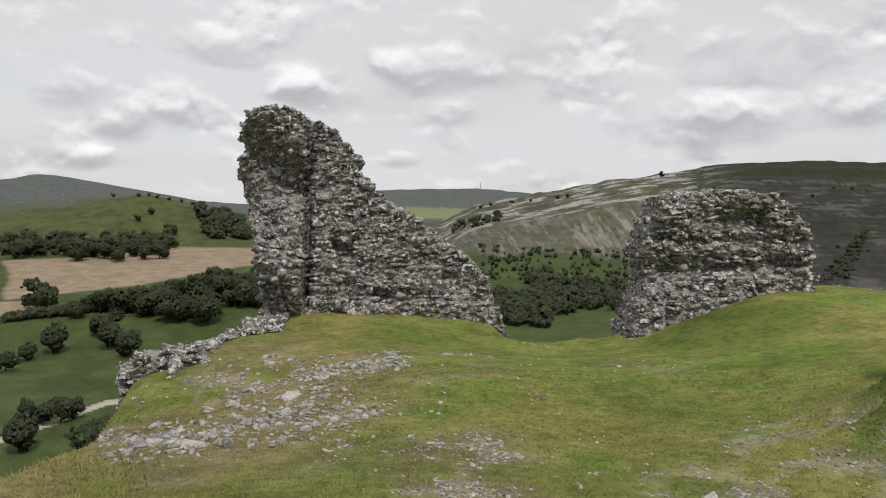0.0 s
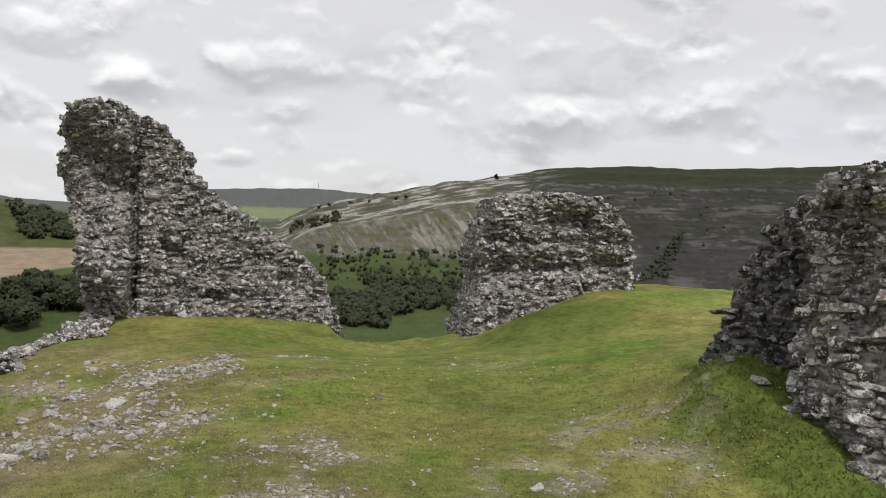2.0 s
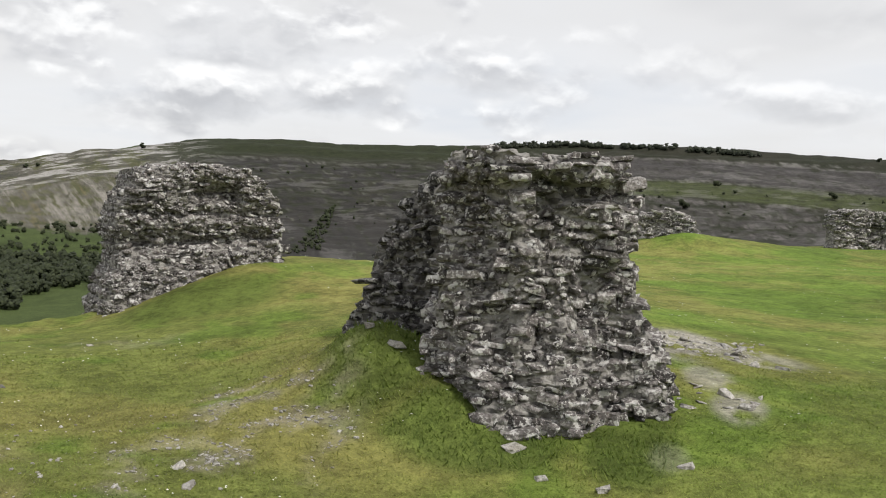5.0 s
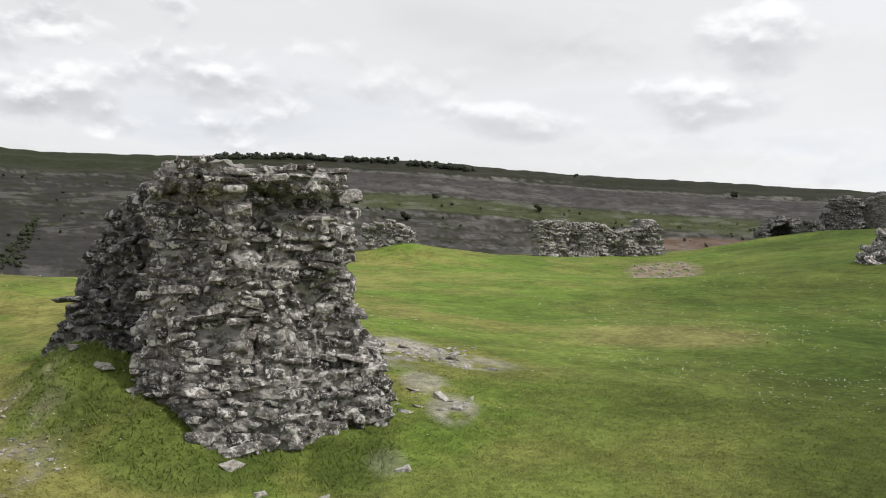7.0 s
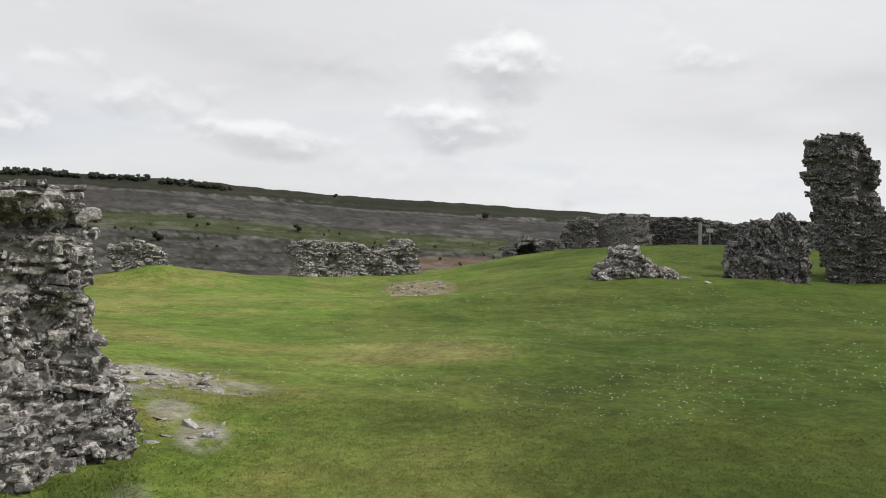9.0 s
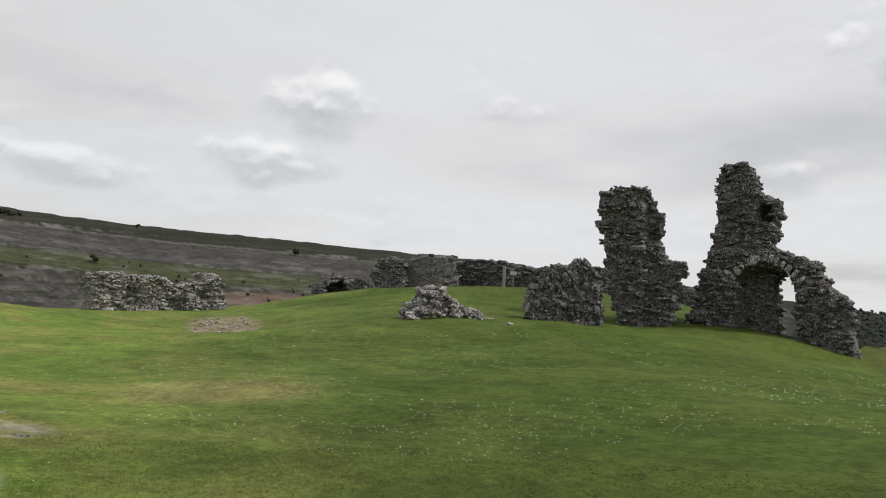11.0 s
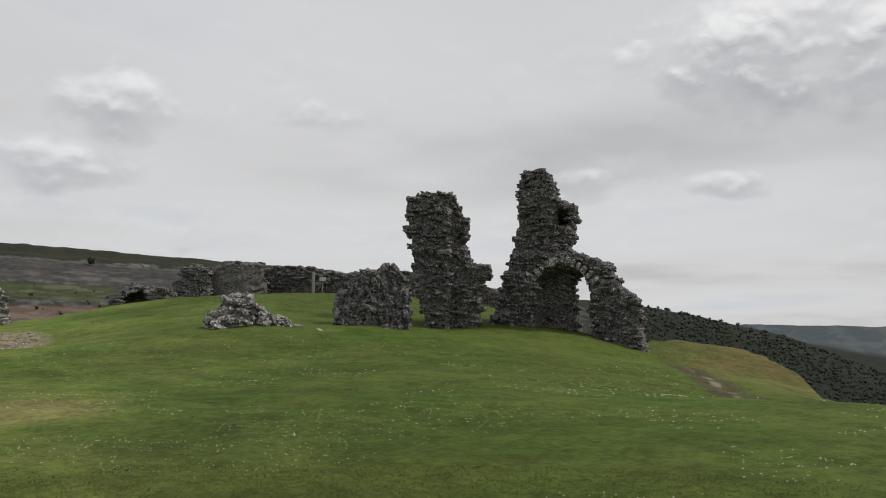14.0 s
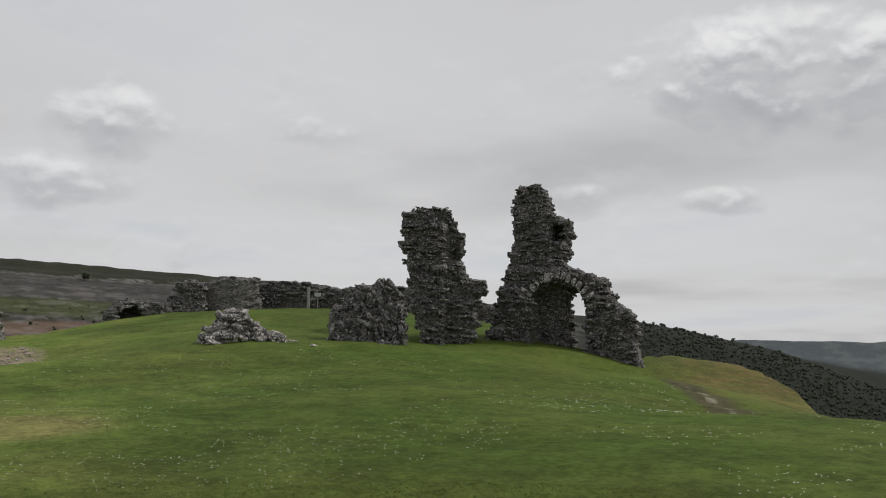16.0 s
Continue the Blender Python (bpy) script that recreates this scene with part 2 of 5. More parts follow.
def ground_material():
    m, n, shader = surface("hill_ground", 0.95)
    place = n.node("ShaderNodeNewGeometry").outputs["Position"]
    tint = n.node("ShaderNodeAttribute", attribute_name="tint").outputs["Color"]
    fine = n.noise(place, 55.0, 4.0, 0.7)
    mid = n.noise(place, 3.1, 5.0, 0.65)
    wide = n.noise(place, 0.045, 6.0, 0.65)
    tuft = n.noise(place, 11.0, 3.0, 0.6)
    sward = n.noise(place, 0.9, 5.0, 0.7)
    shade = n.math("ADD", n.math("ADD", n.math("MULTIPLY", fine, 0.9), n.math("MULTIPLY", mid, 0.7)), n.math("MULTIPLY", wide, 0.7))
    shade = n.math("ADD", shade, n.math("ADD", n.math("MULTIPLY", tuft, 0.7), n.math("MULTIPLY", sward, 0.7)))
    shade = n.steps(shade, 1.50, 2.22, 0.58, 1.62)
    grey = n.node("ShaderNodeCombineColor")
    for k in range(3):
        n.link(shade, grey.inputs[k])
    # limestone beds and the scree under them, by viewing angle: along, below the rim, cliff, scree
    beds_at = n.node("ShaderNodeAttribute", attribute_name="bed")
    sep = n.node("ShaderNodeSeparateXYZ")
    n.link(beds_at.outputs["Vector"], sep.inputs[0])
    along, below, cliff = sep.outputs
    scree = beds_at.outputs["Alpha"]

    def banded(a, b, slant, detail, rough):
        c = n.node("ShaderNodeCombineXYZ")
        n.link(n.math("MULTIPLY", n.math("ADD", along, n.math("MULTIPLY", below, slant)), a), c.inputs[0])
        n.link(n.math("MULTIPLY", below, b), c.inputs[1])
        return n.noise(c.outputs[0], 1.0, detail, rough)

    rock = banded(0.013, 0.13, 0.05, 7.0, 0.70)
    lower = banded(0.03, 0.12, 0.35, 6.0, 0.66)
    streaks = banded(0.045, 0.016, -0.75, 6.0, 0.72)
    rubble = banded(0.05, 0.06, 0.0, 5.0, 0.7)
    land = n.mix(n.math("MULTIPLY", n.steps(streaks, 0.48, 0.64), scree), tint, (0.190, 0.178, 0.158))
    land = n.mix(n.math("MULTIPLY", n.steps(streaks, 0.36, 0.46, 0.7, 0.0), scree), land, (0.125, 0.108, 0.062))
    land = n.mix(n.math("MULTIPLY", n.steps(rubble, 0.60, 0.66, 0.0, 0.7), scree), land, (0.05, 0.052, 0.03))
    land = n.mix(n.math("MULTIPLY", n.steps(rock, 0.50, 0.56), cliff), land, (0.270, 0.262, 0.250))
    # dark bands: shadow under the ledges put into the colour
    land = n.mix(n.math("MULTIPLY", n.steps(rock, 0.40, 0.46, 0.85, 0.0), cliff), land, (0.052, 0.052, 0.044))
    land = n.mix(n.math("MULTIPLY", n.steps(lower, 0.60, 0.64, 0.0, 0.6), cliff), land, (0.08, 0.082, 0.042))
    n.link(n.mix(1.0, land, grey.outputs[0], "MULTIPLY"), shader.inputs["Base Color"])
    shader.inputs["Specular IOR Level"].default_value = 0.1
    bump(n, shader, n.math("ADD", fine, n.math("MULTIPLY", mid, 1.5)), 0.6, 0.03)
    return m


GROUND = ground_material()


def leaf_material(name, a, b, c, rough=0.7):
    m, n, shader = surface(name, rough)
    place = n.node("ShaderNodeNewGeometry")
    own = n.math("FRACT", n.math("ADD", n.math("MULTIPLY", place.outputs["Random Per Island"], 0.6), n.node("ShaderNodeObjectInfo").outputs["Random"]))
    base = n.ramp(own, [(0.0, a), (0.5, b), (1.0, c)])
    base = n.mix(n.steps(n.noise(place.outputs["Position"], 0.4, 4.0), 0.35, 0.65, 0.0, 0.5), base, a)
    n.link(base, shader.inputs["Base Color"])
    return m


LEAF = leaf_material("tree_leaves", (0.026, 0.034, 0.016), (0.036, 0.046, 0.020), (0.050, 0.062, 0.027))
CONIFER = leaf_material("dark_needles", (0.026, 0.033, 0.022), (0.036, 0.044, 0.027), (0.050, 0.058, 0.034))
BLADE, gn, gs = surface("grass_blades", 0.7)
g_own = gn.node("ShaderNodeNewGeometry").outputs["Random Per Island"]
gn.link(gn.mix(1.0, gn.node("ShaderNodeAttribute", attribute_name="tint").outputs["Color"], gn.ramp(g_own, [(0.0, (1.05, 1.15, 1.05)), (0.6, (1.4, 1.5, 1.35)), (1.0, (1.9, 1.85, 1.7))]), "MULTIPLY"), gs.inputs["Base Color"])
thin = gn.node("ShaderNodeBsdfTranslucent")
gn.link(gs.inputs["Base Color"].links[0].from_socket, thin.inputs[0])
both = gn.node("ShaderNodeMixShader")
both.inputs[0].default_value = 0.45
gn.link(gs.outputs[0], both.inputs[1])
gn.link(thin.outputs[0], both.inputs[2])
gn.link(both.outputs[0], next(x for x in gn.tree.nodes if x.type == "OUTPUT_MATERIAL").inputs[0])
BARK, bn, bs = surface("bark")
bn.link(bn.ramp(bn.noise(bn.node("ShaderNodeTexCoord").outputs["Object"], 6.0), [(0.3, (0.05, 0.042, 0.034)), (0.7, (0.12, 0.10, 0.08))]), bs.inputs["Base Color"])
PETAL, pn, ps = surface("daisy_petals", 0.6)
pn.link(pn.ramp(pn.noise(pn.node("ShaderNodeNewGeometry").outputs["Position"], 20.0), [(0.3, (0.65, 0.65, 0.60)), (0.7, (0.82, 0.82, 0.78))]), ps.inputs["Base Color"])
POST, on, os_ = surface("grey_timber", 0.8)
on.link(on.ramp(on.noise(on.node("ShaderNodeTexCoord").outputs["Object"], 12.0), [(0.3, (0.22, 0.215, 0.2)), (0.7, (0.36, 0.35, 0.33))]), os_.inputs["Base Color"])
SIGN, sn, ss = surface("pale_sign_board", 0.6)
sn.link(sn.ramp(sn.noise(sn.node("ShaderNodeTexCoord").outputs["Object"], 8.0), [(0.3, (0.38, 0.39, 0.38)), (0.7, (0.5, 0.5, 0.48))]), ss.inputs["Base Color"])
STEEL, tn, ts = surface("mast_steel", 0.5)
tn.link(tn.ramp(tn.noise(None, 3.0), [(0.3, (0.18, 0.18, 0.19)), (0.7, (0.26, 0.26, 0.27))]), ts.inputs["Base Color"])


# ---------- ground ----------
def lattice(ix, iy, seed):
    h = (ix.astype(np.int64) * 374761393 + iy.astype(np.int64) * 668265263 + seed * 974634777) & 0x7FFFFFFF
    h = ((h ^ (h >> 13)) * 1274126177) & 0x7FFFFFFF
    return ((h ^ (h >> 16)) & 0xFFFF) / 65535.0


def fbm(x, y, scale, octaves=4, seed=0):
    """Value noise, about 0 to 1."""
    x, y = np.asarray(x, float) * scale, np.asarray(y, float) * scale
    total, weight, norm = 0.0, 1.0, 0.0
    for k in range(octaves):
        ix, iy = np.floor(x), np.floor(y)
        fx, fy = x - ix, y - iy
        fx, fy = fx * fx * (3 - 2 * fx), fy * fy * (3 - 2 * fy)
        a, b = lattice(ix, iy, seed + k), lattice(ix + 1, iy, seed + k)
        c, d = lattice(ix, iy + 1, seed + k), lattice(ix + 1, iy + 1, seed + k)
        total = total + weight * ((a * (1 - fx) + b * fx) * (1 - fy) + (c * (1 - fx) + d * fx) * fy)
        norm += weight
        weight *= 0.5
        x, y = x * 2.03 + 17.3, y * 2.03 + 5.1
    return total / norm


def smooth(v, a, b):
    t = np.clip((np.asarray(v, float) - a) / (b - a), 0, 1)
    return t * t * (3 - 2 * t)


def polar(bearing, dist):
    return np.array([dist * math.sin(radians(bearing)), dist * math.cos(radians(bearing))])


# hilltop heights placed to fit the camera's view: bearing, distance, height
SPOTS_WEST = [(-26, 6.0, -0.16), (-22, 7.5, -0.28), (-20, 9.6, -0.5), (-16, 10.8, -0.12), (-12.2, 13, 0.0), (-8.5, 14.5, 0.2),
              (-3, 14.2, 0.2), (3.5, 14.0, 0.02), (4.6, 13, -0.15), (8, 13.5, -0.19), (11.5, 14, -0.08), (18, 13.4, 0.28), (22.5, 15.6, 0.78),
              (26, 19, 0.5), (30, 23, 0.4), (0, 5, 0.0), (0, 9, 0.05), (20, 8, 0.02), (-15, 5, 0.0), (27, 9, 0.3), (31, 7.8, 0.36), (10, 10, 0.02)]
SPOTS_EAST = [(38, 6.6, -0.06), (46.5, 7.2, 0.05), (45, 33, 0.55), (49, 36, 1.1), (53, 46, 0.68), (60, 48, 0.75), (65, 49, 0.9), (69.8, 49, 1.7), (72.5, 51, 2.3),
              (76, 53, 2.6), (82, 57, 2.95), (89, 57, 2.7), (78, 40, 1.9), (78, 31, 1.05), (85, 33, 1.2), (89.5, 37.5, 1.05), (94, 41, 1.4), (96, 38, 1.0), (99, 37, 0.75),
              (102.5, 35.5, -0.25), (113, 20, -0.05), (116, 17.5, 0.1), (64, 34, 0.2), (58, 14, 0.02), (90, 20, 0.3), (100, 10, 0.0)]
SPOTS_REST = [(109.5, 22.5, -0.45), (105.2, 33, 0.05), (107.5, 28, -0.25), (104, 42, 0.4), (106, 42, 0.28), (108.4, 42, 0.05), (110, 41, -0.3), (111.2, 39, -0.55), (112.2, 36, -0.85), (113, 32, -0.95), (75, 10, 0.0), (150, 12, 0.0), (-60, 8, -0.2), (-120, 12, -0.2), (180, 20, 0.0), (46, 20, 0.2), (70, 22, 0.15)]
spots = SPOTS_WEST + SPOTS_EAST + SPOTS_REST
SP = np.array([polar(a, d) for a, d, z in spots])
SZ = np.array([z for a, d, z in spots])
SC = 1.2


def kernel(px, py):
    return np.sqrt((px[..., None] - SP[:, 0]) ** 2 + (py[..., None] - SP[:, 1]) ** 2 + SC * SC)


system = np.zeros((len(SP) + 1, len(SP) + 1))
system[:-1, :-1] = kernel(SP[:, 0], SP[:, 1]) - 0.05 * np.eye(len(SP))
system[-1, :-1] = system[:-1, -1] = 1
WEIGHTS = np.linalg.solve(system, np.append(SZ, 0))

# how far the flat top reaches, by bearing
EDGE = [(-180, 14), (-60, 9), (-26, 6.3), (-22, 7.9), (-19.5, 10.2), (-16, 11.3), (-12, 13.6), (-8, 15.4), (2, 15.2), (4.5, 13.2), (8, 13.6), (11.5, 14.2), (16, 15.5),
        (22, 17.5), (26, 20), (32, 25), (44, 35), (48, 38), (53, 47), (60, 51), (66, 51), (72, 54), (78, 62), (90, 62), (95, 46), (99, 41), (102, 41), (104, 44), (109, 44), (111, 41), (112.3, 37),
        (113.4, 30), (116, 19), (120, 17), (180, 14)]
EDGE_A, EDGE_D = np.array(EDGE).T

# the land beyond: height angle by bearing, ring by ring
RING_450 = [(-180, -16), (-30, -17), (0, -14), (30, -12), (60, -11), (100, -14), (120, -16), (180, -16)]
RING_800 = [(-180, -12), (-30, -9.5), (-10, -8), (5, -8), (12, -7), (30, -6), (60, -5), (100, -7), (120, -12), (180, -12)]
RING_1100 = [(-180, -7), (-30, -5.2), (-20, -4.7), (-12, -3.6), (0, -4.5), (9, -4.8), (15, -4), (30, -3), (50, -2.2), (70, -2), (100, -4), (120, -9), (180, -7)]
RING_1500 = [(-180, -4), (-30, -2.4), (-20, -2.0), (-12, -1.7), (0, -2), (3, -1.4), (8, -1.7), (12, -1.8), (20, -1.2), (45, -0.7), (70, -0.4), (95, -0.6), (103, -1), (110, -3), (114, -5), (120, -7), (180, -4)]
RING_1900 = [(-180, -2), (-30, -1), (-26, -0.3), (-19, 1.5), (-14, 0.7), (-10, 0), (-3, -0.5), (0, 0.3), (2, 1.35), (7, 2.4), (11, 3.25), (14, 3.0), (17, 2.3), (25, 1.9), (45, 2.2), (76, 1.6),
             (95, 0.6), (103, 0.3), (107, -0.6), (110.7, -1.6), (113.8, -3), (120, -5), (180, -2)]
RING_2500 = [(-180, -1), (-30, -0.5), (-19, 0.3), (-10, -0.6), (-3, -0.5), (2, 0.5), (7, 1.8), (11, 3), (14, 3.65), (17.4, 4.25), (22, 4.45), (26, 4.3), (32, 4.45), (36, 4.65), (40, 4.85), (48, 4.78), (51, 4.6), (58, 4.15),
             (65, 3.82), (76, 3.25), (90, 2.2), (97, 1.3), (103, 0.7), (107, -0.1), (110.7, -0.9), (113.8, -2.2), (120, -4), (180, -1)]
RING_3600 = [(-180, -0.8), (-30, 1.6), (-26.5, 2.0), (-24.3, 2.5), (-22, 2.2), (-15.5, 1.15), (-10, 0.9), (-5, 0.6), (0, 0.9), (5, 1.0), (14, 2.6), (26, 3.3), (50, 3.4), (76, 2.4), (97, 0.2), (105, -0.9), (120, -1.6), (180, -0.8)]
RING_4800 = [(-180, -0.3), (-30, 0.5), (-10, 1.0), (-6, 2.0), (-3, 2.27), (2, 2.45), (5, 2.3), (9, 1.8), (14, 1.5), (60, 1.5), (97, -0.3), (180, -0.3)]
RINGS = [(450, RING_450), (800, RING_800), (1100, RING_1100), (1500, RING_1500), (1900, RING_1900), (2500, RING_2500), (3600, RING_3600), (4800, RING_4800)]
RING_LOG = np.log([r for r, _ in RINGS])


def by_bearing(table, a):
    ta, tv = np.array(table).T
    return 0.5 * np.interp(a, ta, tv) + 0.25 * np.interp(a - 0.7, ta, tv) + 0.25 * np.interp(a + 0.7, ta, tv)


def far_angle(a, d):
    """Height angle of the land beyond, in degrees."""
    cols = [by_bearing(t, a) for _, t in RINGS]
    ld = np.log(np.clip(d, 450, 4800))
    out = cols[0].copy()
    for k in range(len(RINGS) - 1):
        t = (ld - RING_LOG[k]) / (RING_LOG[k + 1] - RING_LOG[k])
        t = np.clip(t, 0, 1)
        t = 0.6 * t + 0.4 * t * t * (3 - 2 * t)
        out = np.where(ld >= RING_LOG[k], cols[k] + (cols[k + 1] - cols[k]) * t, out)
    return out


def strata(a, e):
    """Phase of the limestone beds by viewing angle: cliffs where its cosine is high."""
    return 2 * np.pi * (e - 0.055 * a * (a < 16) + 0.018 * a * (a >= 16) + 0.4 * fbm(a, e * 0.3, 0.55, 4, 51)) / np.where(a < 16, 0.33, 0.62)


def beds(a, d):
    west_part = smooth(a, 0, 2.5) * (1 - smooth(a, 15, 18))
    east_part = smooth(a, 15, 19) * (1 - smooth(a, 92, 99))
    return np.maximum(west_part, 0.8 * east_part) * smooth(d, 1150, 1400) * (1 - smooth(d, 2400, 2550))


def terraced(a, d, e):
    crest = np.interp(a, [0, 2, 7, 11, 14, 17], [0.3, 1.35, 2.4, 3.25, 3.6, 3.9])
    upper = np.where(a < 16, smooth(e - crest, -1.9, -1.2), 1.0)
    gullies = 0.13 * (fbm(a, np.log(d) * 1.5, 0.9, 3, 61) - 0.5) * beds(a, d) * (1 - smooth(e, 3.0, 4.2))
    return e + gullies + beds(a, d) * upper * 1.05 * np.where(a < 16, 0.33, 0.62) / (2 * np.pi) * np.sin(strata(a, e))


# small mounds and hollows: bearing, distance, radius, height
MOUNDS = [(29.5, 7.7, 0.35, 0.26), (28.0, 8.0, 0.3, 0.12), (33.5, 6.9, 0.3, 0.16), (63, 16, 1.6, 0.12), (58, 18, 1.2, -0.10), (68, 15, 1.5, 0.10), (104, 35, 0.6, -0.15), (105.4, 32.5, 0.6, -0.2), (106.6, 30, 0.6, -0.2), (107.8, 27, 0.6, -0.22), (108.9, 24.3, 0.6, -0.25), (109.7, 22.2, 0.6, -0.3),
          (48, 34.5, 1.0, 0.35), (16, 13.2, 0.6, 0.10), (20, 14.0, 0.7, 0.12), (80, 44, 2.0, -0.3), (60, 27, 2.5, 0.18), (72, 30, 3.0, 0.2)]


def bumps(x, y):
    z = 0.10 * (fbm(x, y, 0.45, 3, 5) - 0.5) + 0.05 * (fbm(x, y, 2.2, 3, 9) - 0.5)
    for bearing, dist, size, lift in MOUNDS:
        px, py = polar(bearing, dist)
        z = z + lift * np.exp(-((x - px) ** 2 + (y - py) ** 2) / (2 * size * size))
    return z


def height(x, y):
    x, y = np.atleast_1d(np.asarray(x, float)), np.atleast_1d(np.asarray(y, float))
    a, d = np.degrees(np.arctan2(x, y)), np.hypot(x, y)
    edge = 0.5 * np.interp(a, EDGE_A, EDGE_D) + 0.25 * np.interp(a - 0.6, EDGE_A, EDGE_D) + 0.25 * np.interp(a + 0.6, EDGE_A, EDGE_D)
    edge = edge + 0.5 * (fbm(a, a * 0, 0.8, 3, 3) - 0.5)
    k = np.minimum(d, edge + 0.5) / np.maximum(d, 1e-6)
    top = np.zeros_like(x)
    here = np.flatnonzero(d < 420)
    for i in range(0, len(here), 20000):
        s = here[i:i + 20000]
        top[s] = kernel(x[s] * k[s], y[s] * k[s]) @ WEIGHTS[:-1] + WEIGHTS[-1]
    over = np.maximum(d - edge, 0)
    hill = top + bumps(x, y) - 0.62 * over * smooth(over, -0.1, 1.6)
    ang = terraced(a, d, far_angle(a, d)) + 0.16 * smooth(d, 1300, 2300) * (fbm(a, np.log(d) * 20, 0.9, 4, 21) - 0.5)
    far = EYE + np.maximum(d, 300) * np.tan(np.radians(ang))
    blend = smooth(d, 90, 330)
    return np.where(d < 90, hill, np.maximum(hill, far) * blend + hill * (1 - blend))


def mixc(c, colour, f):
    return c * (1 - f[:, None]) + np.array(colour) * f[:, None]


def oval(a, d, a0, d0, wa, wd, soft=0.5):
    return 1 - smooth(((a - a0) / wa) ** 2 + ((d - d0) / wd) ** 2, 1 - soft, 1 + soft)


TAN_TOP = [(-30, -2.9), (-25, -2.6), (-21, -2.4), (-17.3, -1.75), (-11, -1.7), (-9, -2.0)]
TAN_LOW = [(-30, -5.0), (-26, -4.95), (-18.7, -4.1), (-13, -2.95), (-9, -2.4)]


def tint_near(x, y, a, d):
    n1, n2, n3 = fbm(x, y, 0.5, 4, 31), fbm(x, y, 1.6, 4, 32), fbm(x, y, 5.0, 3, 33)
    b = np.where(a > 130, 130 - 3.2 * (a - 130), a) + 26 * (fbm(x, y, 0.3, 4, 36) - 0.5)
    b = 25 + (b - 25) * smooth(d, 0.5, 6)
    c = np.tile(np.array((0.146, 0.168, 0.044)), (len(x), 1))
    # lightened at these bearings: sunlit turf put into the colour
    c = mixc(c, (0.160, 0.198, 0.046), smooth(b, 24, 36) * (1 - smooth(b, 55, 75)) * 0.9)
    c = mixc(c, (0.106, 0.170, 0.028), smooth(b, 28, 45) * smooth(d, 8, 18) * 0.75)
    # darkened to the east: cloud shadow put into the colour
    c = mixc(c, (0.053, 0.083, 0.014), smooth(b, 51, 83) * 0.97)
    c = mixc(c, (0.205, 0.190, 0.062), smooth(n1, 0.40, 0.66) * (0.75 - 0.66 * smooth(b, 40, 82)))
    c = mixc(c, (0.10, 0.158, 0.026), smooth(n2, 0.52, 0.75) * 0.7 * (1 - smooth(b, 55, 80)))
    c = mixc(c, (0.068, 0.085, 0.018), smooth(fbm(x, y, 0.22, 4, 35), 0.5, 0.66) * smooth(b, 60, 80) * 0.5)
    c = mixc(c, (0.085, 0.116, 0.026), np.maximum.reduce([oval(a, d, 18, 12.9, 5, 1.0, 0.6), oval(a, d, 30, 7.8, 4.5, 1.1, 0.6), oval(a, d, 36, 6.5, 6, 0.6, 0.6), oval(a, d, 46, 6.6, 3, 0.8, 0.6)]) * 0.9)
    rough = np.maximum.reduce([oval(a, d, -13, 8.7, 10, 3.2, 0.7), oval(a, d, -2, 10.2, 7, 1.4, 0.7), oval(a, d, 2, 5.7, 6, 1.3, 0.8) * 0.9])
    c = mixc(c, (0.20, 0.165, 0.085), rough * smooth(n2 * 0.6 + n1 * 0.4, 0.36, 0.56) * 0.9)
    c = mixc(c, (0.235, 0.202, 0.140), rough * smooth(n2 * 0.5 + n3 * 0.5, 0.50, 0.66) * 0.65)
    path = np.maximum.reduce([oval(a, d, 23, 6.9, 5, 1.6, 0.8), oval(a, d, 17, 5.7, 5, 0.7, 0.8), oval(a, d, 12.5, 10.5, 4, 0.6, 0.8) * 0.5])
    c = mixc(c, (0.255, 0.225, 0.165), path * smooth(n2 * 0.5 + n3 * 0.5, 0.45, 0.66) * 0.7)
    flag = np.maximum.reduce([oval(a, d, 48.2, 10.5, 3.0, 1.3, 0.6), oval(a, d, 51.8, 10.2, 4.0, 0.6, 0.7) * 0.7, oval(a, d, 50.2, 8.6, 1.5, 0.4, 0.7) * 0.7, oval(a, d, 52.2, 7.8, 1.6, 0.4, 0.7) * 0.8, oval(a, d, 48.4, 6.5, 1.3, 0.25, 0.7) * 0.25])
    c = mixc(c, (0.33, 0.31, 0.265), flag * smooth(n2 * 0.3 + n3 * 0.7, 0.30, 0.46))
    c = mixc(c, (0.25, 0.20, 0.15), oval(a, d, 64.3, 36, 2.2, 3.5, 0.5) * smooth(n3, 0.3, 0.55))
    c = mixc(c, (0.24, 0.20, 0.09), oval(a, d, 65, 14.5, 6, 1.2, 0.7) * 0.5)
    c = mixc(c, (0.135, 0.105, 0.040), smooth(a, 102, 108) * smooth(d, 24, 40) * (0.45 + 0.5 * smooth(n2, 0.4, 0.6)))
    gully = np.min([np.hypot(x - polar(p, q)[0], y - polar(p, q)[1]) for p, q in zip(np.linspace(104, 109.8, 14), np.linspace(34, 22.5, 14))], 0)
    c = mixc(c, (0.060, 0.058, 0.030), 1 - smooth(gully, 0.5, 1.0))
    c = mixc(c, (0.21, 0.19, 0.15), (1 - smooth(gully, 0.08, 0.22)) * smooth(n3, 0.3, 0.5))
    c = mixc(c, (0.22, 0.18, 0.085), smooth(-a, 20, 25) * smooth(n1, 0.3, 0.6) * 0.8)
    return c


